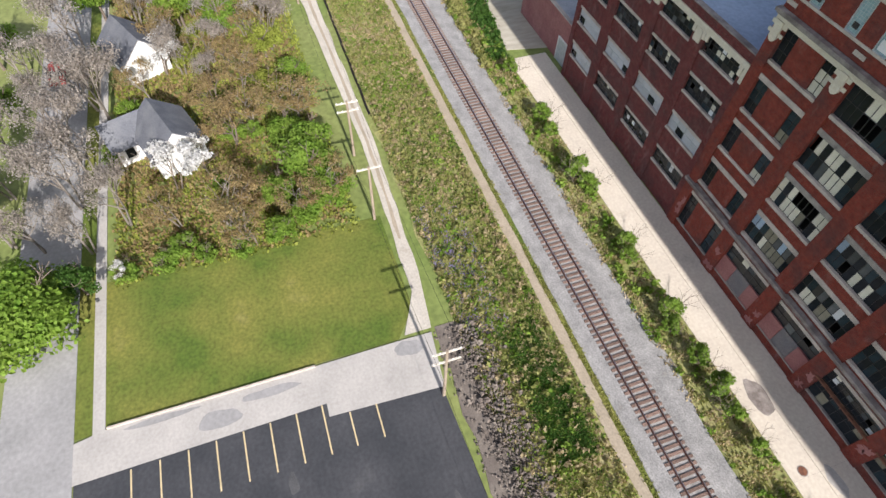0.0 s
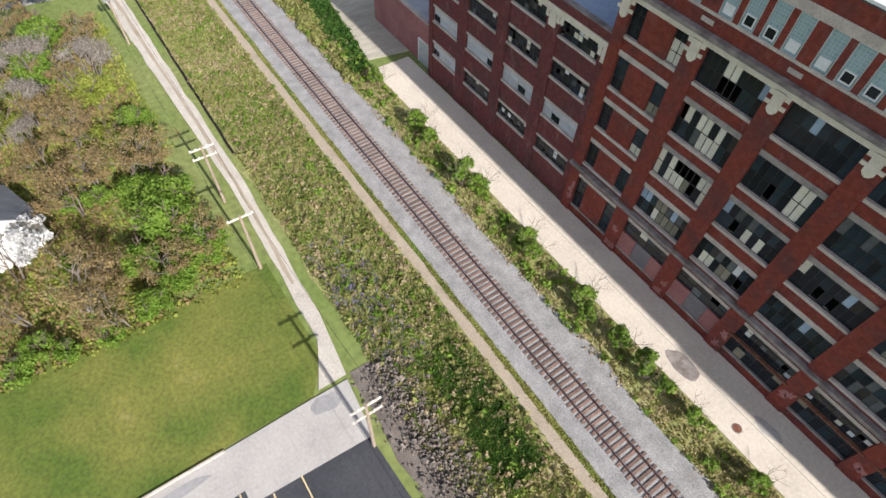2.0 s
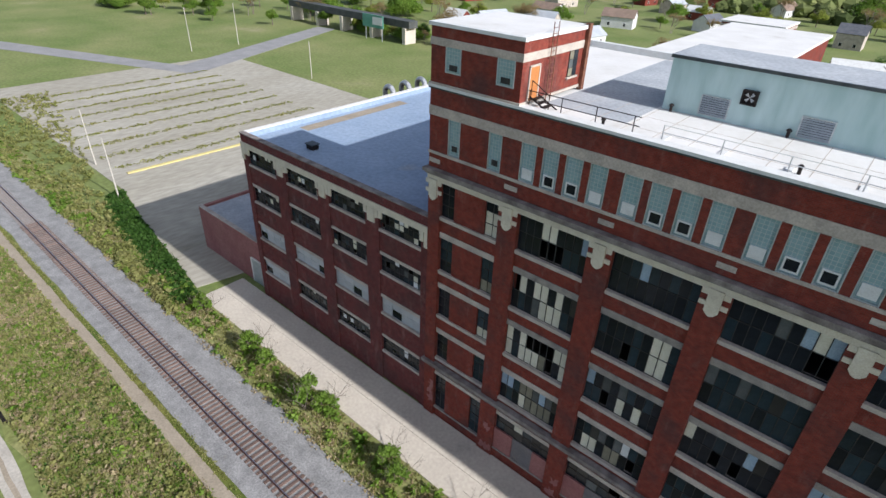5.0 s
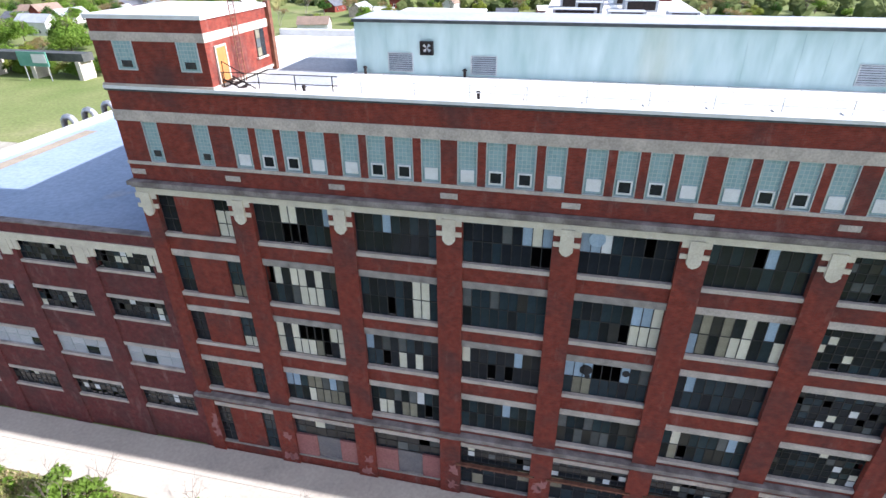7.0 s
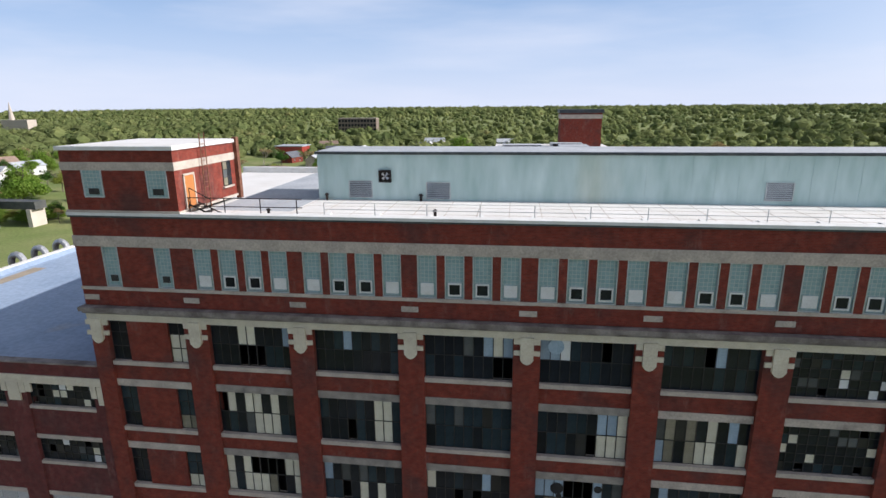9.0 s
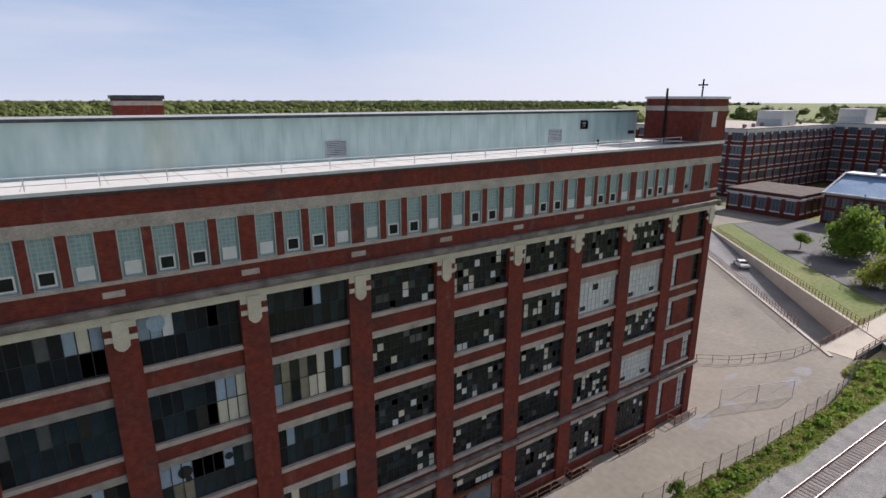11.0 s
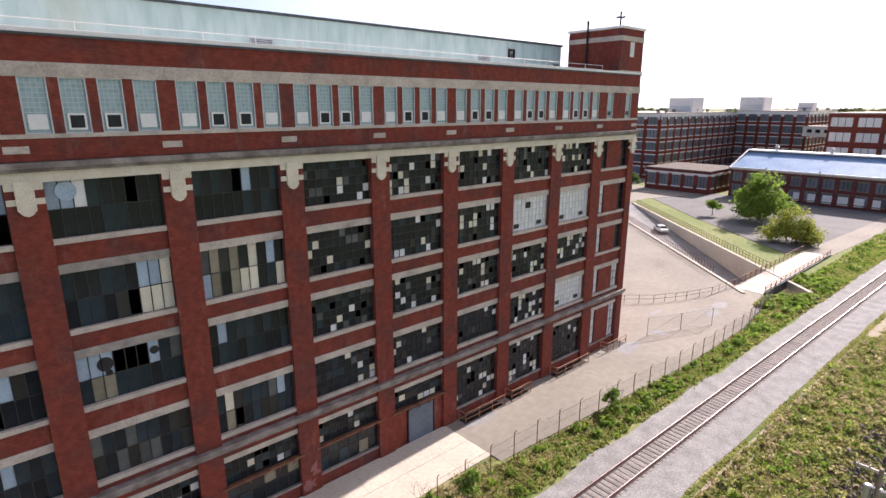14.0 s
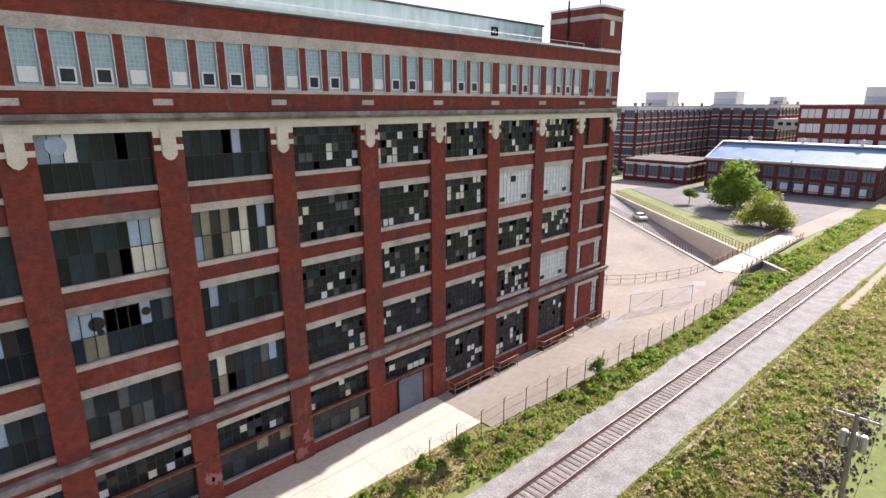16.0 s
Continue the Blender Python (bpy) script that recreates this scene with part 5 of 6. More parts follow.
tufts("verge_straw", M_STRAW, "dry grass of the railway verge", scatter(3600, 26, -60, 110, lambda x: rail_y(x) + 3.3, lambda x: -5.2 if x < 48 else fence_y(x) - 0.15, lambda x, y: not 97 < x < 114), 0.15, 6)
tufts("track_weeds", M_WEED, "thin weeds between ballast and dirt track", scatter(2600, 27, -80, 110, lambda x: rail_y(x) - 3.2 - (0.9 if x > 40 else 0), lambda x: rail_y(x) - 2.75 - (0.9 if x > 40 else 0)), 0.1, 7)
tufts("dark_weeds", M_LEAFDARK, "darker green weed patches", scatter(1400, 28, -30, 60, *MEAD), 0.15, 8)
tufts("dark_weeds", M_LEAFDARK, "thick green patch beside the dirt track", scatter(1500, 33, 6, 18, lambda x: -21.0, lambda x: -17.6), 0.17, 16)
tufts("undergrowth", M_LEAFYEL, "yellow-green undergrowth below the trees", scatter(4600, 29, -58, -8.5, lambda x: -51.5, lambda x: -29.5), 0.25, 9)
tufts("leaf_litter", M_BUD, "brown brush below the trees", scatter(5200, 30, -58, -9, lambda x: -51.5, lambda x: -30.5), 0.26, 10)

def clumps(name, mat, label, spots, size, seed, leaves=12):
    """Many low leafy clumps in one mesh."""
    rnd, s = random.Random(seed), Shape()
    for x, y in spots:
        r = size * rnd.uniform(0.5, 1.4)
        blade_cloud(s, (x, y, r * 0.55), (r, r, r * 0.8), leaves, r * 0.75, rnd)
    return tagged(part(name, s, mat), label, "weeds", kind="stuff")


clumps("weed_clumps", M_WEED, "low yellow-green weed clumps in the meadow", scatter(1500, 81, -75, 95, *MEAD), 0.3, 81)
clumps("weed_clumps", M_LEAF, "low bright green weed clumps in the meadow", scatter(600, 82, -75, 95, *MEAD), 0.3, 82)
clumps("weed_clumps", M_STRAW, "dry straw clumps in the meadow", scatter(1500, 83, -75, 95, *MEAD), 0.25, 83)
clumps("verge_clumps", M_LEAF, "green clumps along the railway verge", scatter(700, 84, -110, 160, lambda x: rail_y(x) + 3.4, lambda x: -5.3 if x < 48 else fence_y(x) - 0.3, lambda x, y: not 97 < x < 114), 0.38, 84, 16)
def by_pit(x, y):
    s_, d = (x - 110.7) * 0.661 + (y - 2.2) * 0.75, (x - 110.7) * 0.75 - (y - 2.2) * 0.661
    return y < -5.6 and (s_ < -11.8 or abs(d) > 5.6)


clumps("pit_weeds", M_LEAF, "green weeds round the sunken road's end", scatter(260, 87, 96, 116, lambda x: rail_y(x) + 3.0, lambda x: -5.6, by_pit), 0.4, 87, 16)
tufts("pit_straw", M_WEED, "yellow-green weeds round the sunken road's end", scatter(1300, 88, 96, 116, lambda x: rail_y(x) + 2.9, lambda x: -5.6, by_pit), 0.22, 88)
EDGE = lambda x: -1.9 - (x + 50.5) * 0.135 if x > -50.5 else -1.9 - (x + 50.5) * 0.2
clumps("tall_grass", M_LEAFDARK, "thick dark green grass beside the old lot", scatter(900, 85, -62, -29.5, lambda x: EDGE(x) - 3.0, EDGE), 0.34, 85, 18)
clumps("verge_brush", M_WEED, "yellow-green brush along the railway", scatter(1100, 86, -125, -28, lambda x: rail_y(x) + 3.6, lambda x: EDGE(x) - 2.6), 0.42, 86, 16)
for q in range(9):
    xx = -71 - 6.3 * q
    tufts("lot_weeds", M_WEED, "row of weeds along a broken paving joint", [(xx + random.gauss(0, 0.35), random.uniform(3, 46)) for _ in range(260)], 0.2, 90 + q)
strip("rubble_ground", [4 + 2 * i for i in range(14)], lambda x: -22.0 + wobble(x, 11, 0.6), lambda x: -26.2 + wobble(x, 12, 0.3), -0.05, M_RUBBLE, "dark bare ground strewn with rubble", "ground")
# rubble heap beside the parking lot
rub = Shape()
rr = random.Random(31)
for _ in range(5200):
    x = rr.uniform(4.5, 30) if rr.random() < 0.65 else rr.uniform(44, 74)
    y = rr.gauss(-23.6, 1.2)
    if not -26.4 < y < -20.5:
        continue
    a = rr.uniform(0.04, 0.13) * (2.2 if rr.random() < 0.05 else 1)
    z = -0.08 + 0.35 * max(0.0, 1 - abs(y + 23.6) / 2.2) * rr.random()
    k = len(rub.v)
    for dx, dy, dz in ((-1, -1, 0), (1, -0.8, 0), (0.8, 1, 0), (-0.9, 0.8, 0), (-0.5, -0.5, 1), (0.6, -0.3, 0.9), (0.4, 0.6, 0.8), (-0.4, 0.5, 1.0)):
        rub.v.append((x + dx * a * rr.uniform(0.7, 1.2), y + dy * a * rr.uniform(0.7, 1.2), z + dz * a * rr.uniform(0.8, 1.4)))
    rub.f += [(k, k + 1, k + 5, k + 4), (k + 1, k + 2, k + 6, k + 5), (k + 2, k + 3, k + 7, k + 6), (k + 3, k, k + 4, k + 7), (k + 4, k + 5, k + 6, k + 7)]
tagged(part("rubble", rub, M_RUBBLE), "dark heap of broken rubble and stones", "rubble", kind="stuff")

# ---- houses of the wood ----
def gable_house(x, y, w, d, wall, rise, turn, label, roof, siding):
    h = thing("house", label, "house")
    h.matrix_basis = pose(x, y, -0.1, 0, 0, turn)
    body = Shape().box(-w / 2, w / 2, -d / 2, d / 2, 0, wall)
    for sx in (-1, 1):
        body.poly([(sx * w / 2, -d / 2, wall), (sx * w / 2, d / 2, wall), (sx * w / 2, 0, wall + rise)] if sx > 0 else [(sx * w / 2, d / 2, wall), (sx * w / 2, -d / 2, wall), (sx * w / 2, 0, wall + rise)])
    part("wall", body, siding, h)
    e = 0.4
    for sy in (-1, 1):
        k = Shape()
        o = d / 2 + e
        zlow = wall - rise * e / (d / 2)
        pts = [(-w / 2 - e, sy * o, zlow), (w / 2 + e, sy * o, zlow), (w / 2 + e, 0, wall + rise), (-w / 2 - e, 0, wall + rise)]
        k.v += pts + [(a, b, c + 0.14) for a, b, c in pts]
        k.f += [(0, 1, 2, 3), (7, 6, 5, 4), (0, 4, 5, 1), (1, 5, 6, 2), (3, 7, 4, 0), (2, 6, 7, 3)]
        part("roof", k, roof, h)
    for q in (-0.25, 0.25):
        wn_ = part("window", Shape().box(w * q - 0.45, w * q + 0.45, -d / 2 - 0.03, -d / 2 + 0.02, 0.9, 2.1), PANE["D"], h)
        part("frame", Shape().box(w * q - 0.53, w * q - 0.45, -d / 2 - 0.05, -d / 2, 0.85, 2.15).box(w * q + 0.45, w * q + 0.53, -d / 2 - 0.05, -d / 2, 0.85, 2.15).box(w * q - 0.45, w * q + 0.45, -d / 2 - 0.05, -d / 2, 2.1, 2.18), M_WHITE, wn_)
    return h


gable_house(-24.2, -45.4, 5.8, 5.0, 3.0, 2.2, 20, "small house with a grey shingle roof among trees", M_SHINGLE, M_SIDING)
gable_house(-26.5, -49.0, 5.0, 4.2, 2.6, 1.6, 110, "low grey-roofed house wing with pale siding", M_SHINGLE, M_SIDING)
gable_house(-41.0, -48.5, 6.0, 5.0, 3.0, 2.2, 25, "white house half hidden by bare trees", M_SHINGLE, M_SIDING)

# ---- poles and wires ----
def pole(x, y, h, arms, label, drum=False):
    p = thing("utility_pole", label, "utility pole", "utility poles")
    part("shaft", Shape().tube((x, y, -0.15), (x, y, h), 0.15, 0.11, n=8), M_POLE, p)
    for z in arms:
        part("crossarm", Shape().box(x - 0.06, x + 0.06, y - 1.1, y + 1.1, z, z + 0.13), M_PALEWOOD, p, "bleached wooden crossarm")
        for q in (-1.0, -0.5, 0.5, 1.0):
            part("insulator", Shape().tube((x, y + q, z + 0.13), (x, y + q, z + 0.27), 0.045, 0.03, n=6), M_WHITE, p)
    if drum:
        for q in (-0.45, 0.0, 0.45):
            t = part("transformer", Shape().tube((x + 0.35, y + q, h - 2.3), (x + 0.35, y + q, h - 1.4), 0.2, n=10), M_GALV, p, "grey transformer can")
            part("lid", Shape().tube((x + 0.35, y + q, h - 1.4), (x + 0.35, y + q, h - 1.33), 0.22, 0.12, n=10), M_GALV, t)
    return p


POLES = [(-83.5, -27.7, 8.0), (-49.4, -27.9, 8.0), (-18.3, -27.6, 7.2), (-9.1, -27.8, 7.2), (10.0, -27.2, 8.0), (55.5, -25.6, 6.6)]
pole(*POLES[0], (7.6, 6.7), "weathered wooden utility pole with crossarms")
pole(*POLES[1], (7.6,), "wooden utility pole carrying grey transformers", True)
pole(*POLES[2], (6.9, 5.9), "weathered wooden utility pole with crossarms")
pole(*POLES[3], (6.9,), "weathered wooden utility pole with one crossarm")
pole(*POLES[4], (7.7, 6.2), "leaning wooden utility pole beside the parking lot")
pole(*POLES[5], (6.3,), "wooden utility pole carrying grey transformers", True)
for (xa, ya, ha), (xb, yb, hb) in zip(POLES, POLES[1:]):
    w = thing("overhead_wires", "thin sagging overhead wires between poles", "wires", "overhead wires")
    for off in (-1.0, 1.0):
        pts = []
        for q in range(13):
            u = q / 12
            pts.append((xa + (xb - xa) * u, ya + (yb - ya) * u + off, (ha - 0.2) * (1 - u) + (hb - 0.2) * u - 0.02 * abs(xb - xa) * 4 * u * (1 - u)))
        part("wire", Shape().sweep(pts, 0.012, 4), M_BLACK, w)
# black line along the lane's edge, drawn as a round tube
pipe = Shape().sweep([(-80 + 2 * q, -24.3 - 0.004 * q + 0.03 * (q % 3), 0.03) for q in range(29)], 0.14, 7)
tagged(part("black_pipe", pipe, M_BLACK), "long thin black line beside the lane", "pipe")
for x, y, h in ((-97.3, 61.5, 9), (-146, 54.6, 12), (-147, 70.6, 12), (-60, -1.0, 9), (-75, 1.5, 9)):
    p = thing("lamp_pole", "slim weathered pole on open ground", "pole")
    part("shaft", Shape().tube((x, y, -0.1), (x, y, h), 0.12, 0.08, n=6), M_PALEWOOD, p)

# ---- open lot beyond the wing ----
tagged(part("old_lot", Shape().prism([(-30, 0.8), (-30, 28), (-60, 60), (-135, 60), (-135, 1.0), (-62, 0.6), (-50.5, -1.6), (-31, -4.4)], -0.1, -0.04), surface("dry_stony_lot", (0.42, 0.39, 0.32), (0.34, 0.31, 0.24), 0.06, 0.95, bump=0.3, fine=25, c3=(0.20, 0.21, 0.10), stretch=(1, 0.3, 1))),
       "wide empty lot of pale broken paving and weeds", "lot", kind="structure")
tagged(part("far_road", Shape().prism([(-260, -8), (-255, -16), (-120, 42), (-150, 112), (-158, 110), (-131, 44)], -0.09, -0.02), M_ROAD), "grey road curving to a railway bridge", "road", kind="structure")
tagged(soften(part("yellow_kerb", Shape().prism([(-68.2, 3.5), (-67.6, 3.5), (-66.4, 46), (-67, 46)], -0.1, 0.16), M_YELLOW)), "long faded yellow kerb", "kerb", kind="structure")

# railway bridge with a green sign over the road
br = thing("railway_bridge", "dark steel railway bridge over a road", "bridge")
part("girder", Shape().box(-178, -112, 112, 116, 5.0, 7.2), surface("dark_bridge_paint", (0.06, 0.065, 0.06), (0.10, 0.10, 0.09), 0.5, 0.7), br)
for x in (-176, -160, -146, -130, -114):
    part("pier", Shape().box(x - 0.7, x + 0.7, 111.5, 116.5, -0.1, 5.0), M_CONCRETE, br)
sign = thing("road_sign", "green and white billboard sign beside the bridge", "sign")
part("board", Shape().box(-131, -121, 108.8, 109.1, 4.0, 8.0), surface("green_sign_face", (0.10, 0.28, 0.20), (0.14, 0.33, 0.25), 0.5, 0.5), sign)
part("panel", Shape().box(-126, -121.4, 108.7, 108.79, 5.0, 7.4), M_WHITE, sign, "plain white panel")
for x in (-130, -122):
    part("post", Shape().tube((x, 109.3, -0.1), (x, 109.3, 4.2), 0.15), M_GALV, sign)

# heap of broken brick in the meadow
rnd_h = random.Random(91)
heap = Shape()
for _ in range(160):
    a_, r_ = rnd_h.uniform(0, 6.28), abs(rnd_h.gauss(0, 0.55))
    hx, hy, hz = -23.6 + math.cos(a_) * r_ * 1.5, -32 + math.sin(a_) * r_, max(0.0, 0.42 - r_ * 0.4) * rnd_h.random()
    e_ = rnd_h.uniform(0.05, 0.11)
    heap.box(hx - e_, hx + e_, hy - e_ * 0.7, hy + e_ * 0.7, hz - 0.06, hz + e_)
tagged(part("brick_heap", heap, M_BRICK), "heap of broken orange-red brick among weeds", "rubble", kind="stuff")

# ---- town, woods and buildings farther off ----
def canopy(name, label, n, seed, place, r0, r1, zlift=0.45):
    """Woodland seen from afar: many lumpy crowns in one mesh."""
    rnd = random.Random(seed)
    base = bmesh.new()
    bmesh.ops.create_icosphere(base, subdivisions=1, radius=1.0)
    bv = [v.co.copy() for v in base.verts]
    bf = [tuple(v.index for v in f.verts) for f in base.faces]
    base.free()
    s = Shape()
    for _ in range(n):
        x, y = place(rnd)
        r = rnd.uniform(r0, r1)
        sq = rnd.uniform(0.75, 1.15)
        k = len(s.v)
        ph = rnd.uniform(0, 100)
        cz = r * zlift
        for v in bv:
            q = 1 + 0.55 * noise.noise((v.x * 2.1 + ph, v.y * 2.1, v.z * 2.1)) + 0.3 * noise.noise((v.x * 5.3 + ph, v.y * 5.3, v.z * 5.3))
            s.v.append((x + v.x * r * q, y + v.y * r * q, max(-0.1, cz + v.z * r * q * sq)))
        s.f += [(a + k, b + k, c + k) for a, b, c in bf]
        blade_cloud(s, (x, y, cz + r * 0.25), (r * 1.1, r * 1.1, r * 1.1 * sq), 52, r * 0.36, rnd, 1.3)
    return tagged(part(name, s, M_FOREST), label, "woodland", kind="stuff")


def north(rnd):
    while True:
        y = 95 + 1900 * rnd.random() ** 1.55
        x = rnd.uniform(-0.85 * y - 190, 1.2 * y + 90)
        if y > 300 or x > 150:
            return x, y


TOWN = [P_GREEN, P_YEL, P_BUD, P_DARK, P_GREEN, P_BIG, P_BUD2]
town = random.Random(71)
for i in range(150):
    if i < 85:
        x, y = town.uniform(-330, -62), town.uniform(119, 330)
    else:
        x, y = town.uniform(-60, 150), town.uniform(128, 330)
    plant(town.choice(TOWN), x, y, town.uniform(0.8, 1.5))
for i in range(46):
    x = town.uniform(-300, -150)
    plant(town.choice(TOWN), x, town.uniform(72, 128) + max(0.0, (x + 190) * 0.5), town.uniform(0.8, 1.3))
for i in range(30):
    plant(town.choice(TOWN), town.uniform(-150, -62), town.uniform(117, 124), town.uniform(0.5, 0.9))
for q in range(9):
    plant(P_YEL, -42 + 6.5 * q, 150 + 2 * (q % 3), 0.7)
canopy("far_woods", "wide spring woodland reaching the horizon", 7500, 41, north, 2.6, 5.6)
canopy("far_woods", "hazy wooded plain near the horizon", 3600, 42, lambda r: (r.uniform(-2600, 3200), 1500 + 2300 * r.random()), 8, 15, 0.2)
canopy("far_woods", "woodland beyond the railway to the east", 900, 43, lambda r: (330 + 2600 * r.random() ** 1.5, r.uniform(-700, 700)), 6, 12)
canopy("far_woods", "woodland beyond the empty lot to the west", 1100, 44, lambda r: (-330 - 1300 * r.random() ** 1.5, r.uniform(-60, 900)), 4.5, 9)

rnd = random.Random(51)
ROOFS = [M_SHINGLE, M_WHITE, M_ROOFGREY, surface("brown_roof_shingle", (0.22, 0.16, 0.12), (0.28, 0.2, 0.15), 0.5, 0.9)]
for i in range(46):
    if i < 22:
        x, y = rnd.uniform(-330, -120), rnd.uniform(128, 300)
    else:
        x, y = rnd.uniform(-120, 40), rnd.uniform(150, 420)
    gable_house(x, y, rnd.uniform(9, 16), rnd.uniform(7, 9), rnd.uniform(3, 5.5), rnd.uniform(1.8, 3), rnd.choice((0, 90, 12, 80)), "far small house with pale siding", rnd.choice(ROOFS), rnd.choice([M_SIDING, M_SIDING, M_STONE, M_BRICK]))


def block(name, label, x0, x1, y0, y1, h, wall, front="x", floors=5, bays=8, band=None, pane="D", roof=None, frac=0.68):
    """A far building with storeys of windows on two sides."""
    b = thing(name, label, "building")
    part("wall", Shape().box(x0, x1, y0, y1, -0.1, h), wall, b)
    part("roof", Shape().box(x0 - 0.3, x1 + 0.3, y0 - 0.3, y1 + 0.3, h, h + 0.35), roof or M_STONE, b)
    fh = h / (floors + 0.15)
    for side in ("x", "y"):
        lo, hi = (y0, y1) if side == "x" else (x0, x1)
        nb = max(2, round(bays * (hi - lo) / ((y1 - y0) if front == "x" else (x1 - x0))))
        bw = (hi - lo) / nb
        for fl in range(floors):
            z0 = fl * fh + fh * 0.3
            for q in range(nb):
                u0, u1 = lo + bw * (q + 0.5 - frac / 2), lo + bw * (q + 0.5 + frac / 2)
                s = Shape()
                if side == "x":
                    s.box(x0 - 0.05, x0 + 0.05, u0, u1, z0, z0 + fh * 0.6)
                else:
                    s.box(u0, u1, y0 - 0.05, y0 + 0.05, z0, z0 + fh * 0.6)
                w = part("window", s, PANE[pane], b)
                zt, zm = z0 + fh * 0.6, Shape()
                for k in (1, 2):
                    u = u0 + (u1 - u0) * k / 3
                    if side == "x":
                        zm.box(x0 - 0.09, x0 - 0.051, u - 0.07, u + 0.07, z0, zt)
                    else:
                        zm.box(u - 0.07, u + 0.07, y0 - 0.09, y0 - 0.051, z0, zt)
                part("mullion", zm, M_FRAME, w)
                if band:
                    e0, e1 = lo + bw * q + 0.5, lo + bw * (q + 1) - 0.5
                    for za, zb in ((zt, zt + fh * 0.09), (z0 - fh * 0.07, z0)):
                        bs = Shape()
                        if side == "x":
                            bs.box(x0 - 0.2, x0 - 0.002, e0, e1, za, zb)
                        else:
                            bs.box(e0, e1, y0 - 0.2, y0 - 0.002, za, zb)
                        part("stone_band", bs, band, b)
            if band and fl == 0:
                for q in range(nb + 1):
                    u = lo + bw * q
                    s = Shape()
                    if side == "x":
                        s.box(x0 - 0.3, x0 - 0.001, max(lo, u - 0.5), min(hi, u + 0.5), -0.1, h - 0.01)
                    else:
                        s.box(max(lo, u - 0.5), min(hi, u + 0.5), y0 - 0.3, y0 - 0.001, -0.1, h - 0.01)
                    pr = part("pier", s, wall, b)
                    if h > 15:
                        cs = Shape()
                        if side == "x":
                            cs.box(x0 - 0.42, x0 - 0.31, max(lo, u - 0.55), min(hi, u + 0.55), h - fh * 0.42, h - 0.02)
                        else:
                            cs.box(max(lo, u - 0.55), min(hi, u + 0.55), y0 - 0.42, y0 - 0.31, h - fh * 0.42, h - 0.02)
                        part("capital", cs, band, pr)
    if band and h > 15:
        part("frieze", Shape().box(x0 - 0.3, x1, y0 - 0.3, y0 - 0.003, h - fh * 0.16, h - 0.005).box(x0 - 0.3, x0 - 0.003, y0 - 0.003, y1, h - fh * 0.16, h - 0.005), band, b)
        for q in range(7):
            vx, vy = x0 + 3 + (x1 - x0 - 6) * q / 6, y0 + 2.5 + 2.0 * (q % 3)
            part("roof_vent", Shape().tube((vx, vy, h + 0.35), (vx, vy, h + 1.5), 0.55, 0.7, n=8), M_GRIME, b)
    return b


# brick works to the east
block("brick_works", "five-storey red brick works with pale stone bands", 205, 268, 66, 112, 22, M_BRICK, floors=5, bays=9, band=M_WHITE, pane="S")
block("brick_works", "five-storey red brick works with pale stone bands", 268, 304, 40, 65.8, 22.5, M_BRICK, floors=5, bays=6, band=M_WHITE, pane="S")
block("panelled_works", "factory block with large white panelled windows", 222, 268, -26, 21.5, 22.4, M_BRICK, floors=5, bays=7, pane="W", frac=0.8)
skyway = thing("skyway", "white enclosed walkway between two works blocks", "skyway")
part("body", Shape().box(264, 272, 21.52, 39.98, 13.6, 17.2), M_WHITE, skyway)
part("roof", Shape().box(263.8, 272.2, 21.52, 39.98, 17.2, 17.4), M_STONE, skyway)
for q in range(6):
    part("window", Shape().box(263.95, 264.02, 23 + 2.8 * q, 24.6 + 2.8 * q, 15.0, 16.2), PANE["D"], skyway)
for x, y, w, h in ((232, 68, 9, 5.2), (269, 56.5, 9, 5.2), (230, 0, 7, 5), (230, -10, 7, 5), (275, 41, 5, 3)):
    p = thing("roof_penthouse", "pale metal box on a factory roof", "rooftop unit")
    z = 22.7 if y < 30 else 22.35 if y > 66 else 22.85
    part("box", Shape().box(x, x + w, y, y + w, z, z + h), M_WHITE, p)
    part("louvre", Shape().box(x - 0.1, x, y + 0.5, y + w - 0.5, z + 0.5, z + h * 0.45), M_LOUVRE, p)
entrance = block("entrance_block", "low brick entrance block with a flat brown roof", 184, 204, 38.5, 58, 6.2, M_BRICK, floors=1, bays=5, band=M_WHITE, pane="S", roof=M_ROOFDARK)
part("parapet_band", Shape().box(183.55, 204.4, 38.05, 58.4, 5.2, 5.6), M_WHITE, entrance)
hall = block("glazed_hall", "long low brick hall with a blue glazed roof", 187, 214, -6, 34, 7.4, M_BRICK_WING, floors=2, bays=11, pane="S", band=M_OLDWALL)
sk = Shape().poly([(186.5, -6.3, 8.0), (186.5, 34.3, 8.0), (199, 34.3, 11.6), (199, -6.3, 11.6)][::-1])
part("skylight", sk, M_SKYLIGHT, hall, "sloping glazed roof with the sky's blue in its colour")
part("monitor", Shape().box(199, 203, -6.3, 34.3, 7.95, 11.9), M_OLDWALL, hall)
part("monitor_roof", Shape().box(198.4, 203.6, -6.7, 34.7, 11.9, 12.25), M_WHITE, hall, "pale flat roof along the ridge")
for y in (0.5, 14.0, 27.5):
    cowl = part("ridge_vent", Shape().tube((200.5, y, 12.25), (200.5, y, 13.3), 0.45, n=8), M_GALV, hall, "round galvanised ridge vent")
    part("cap", Shape().tube((200.5, y, 13.3), (200.5, y, 13.8), 0.8, 0.3, n=8), M_GALV, cowl)
for y in (12.5, 25.0):
    part("downpipe", Shape().tube((186.6, y, 0.0), (186.6, y, 8.6), 0.16, n=6), M_DARKTRIM, hall)
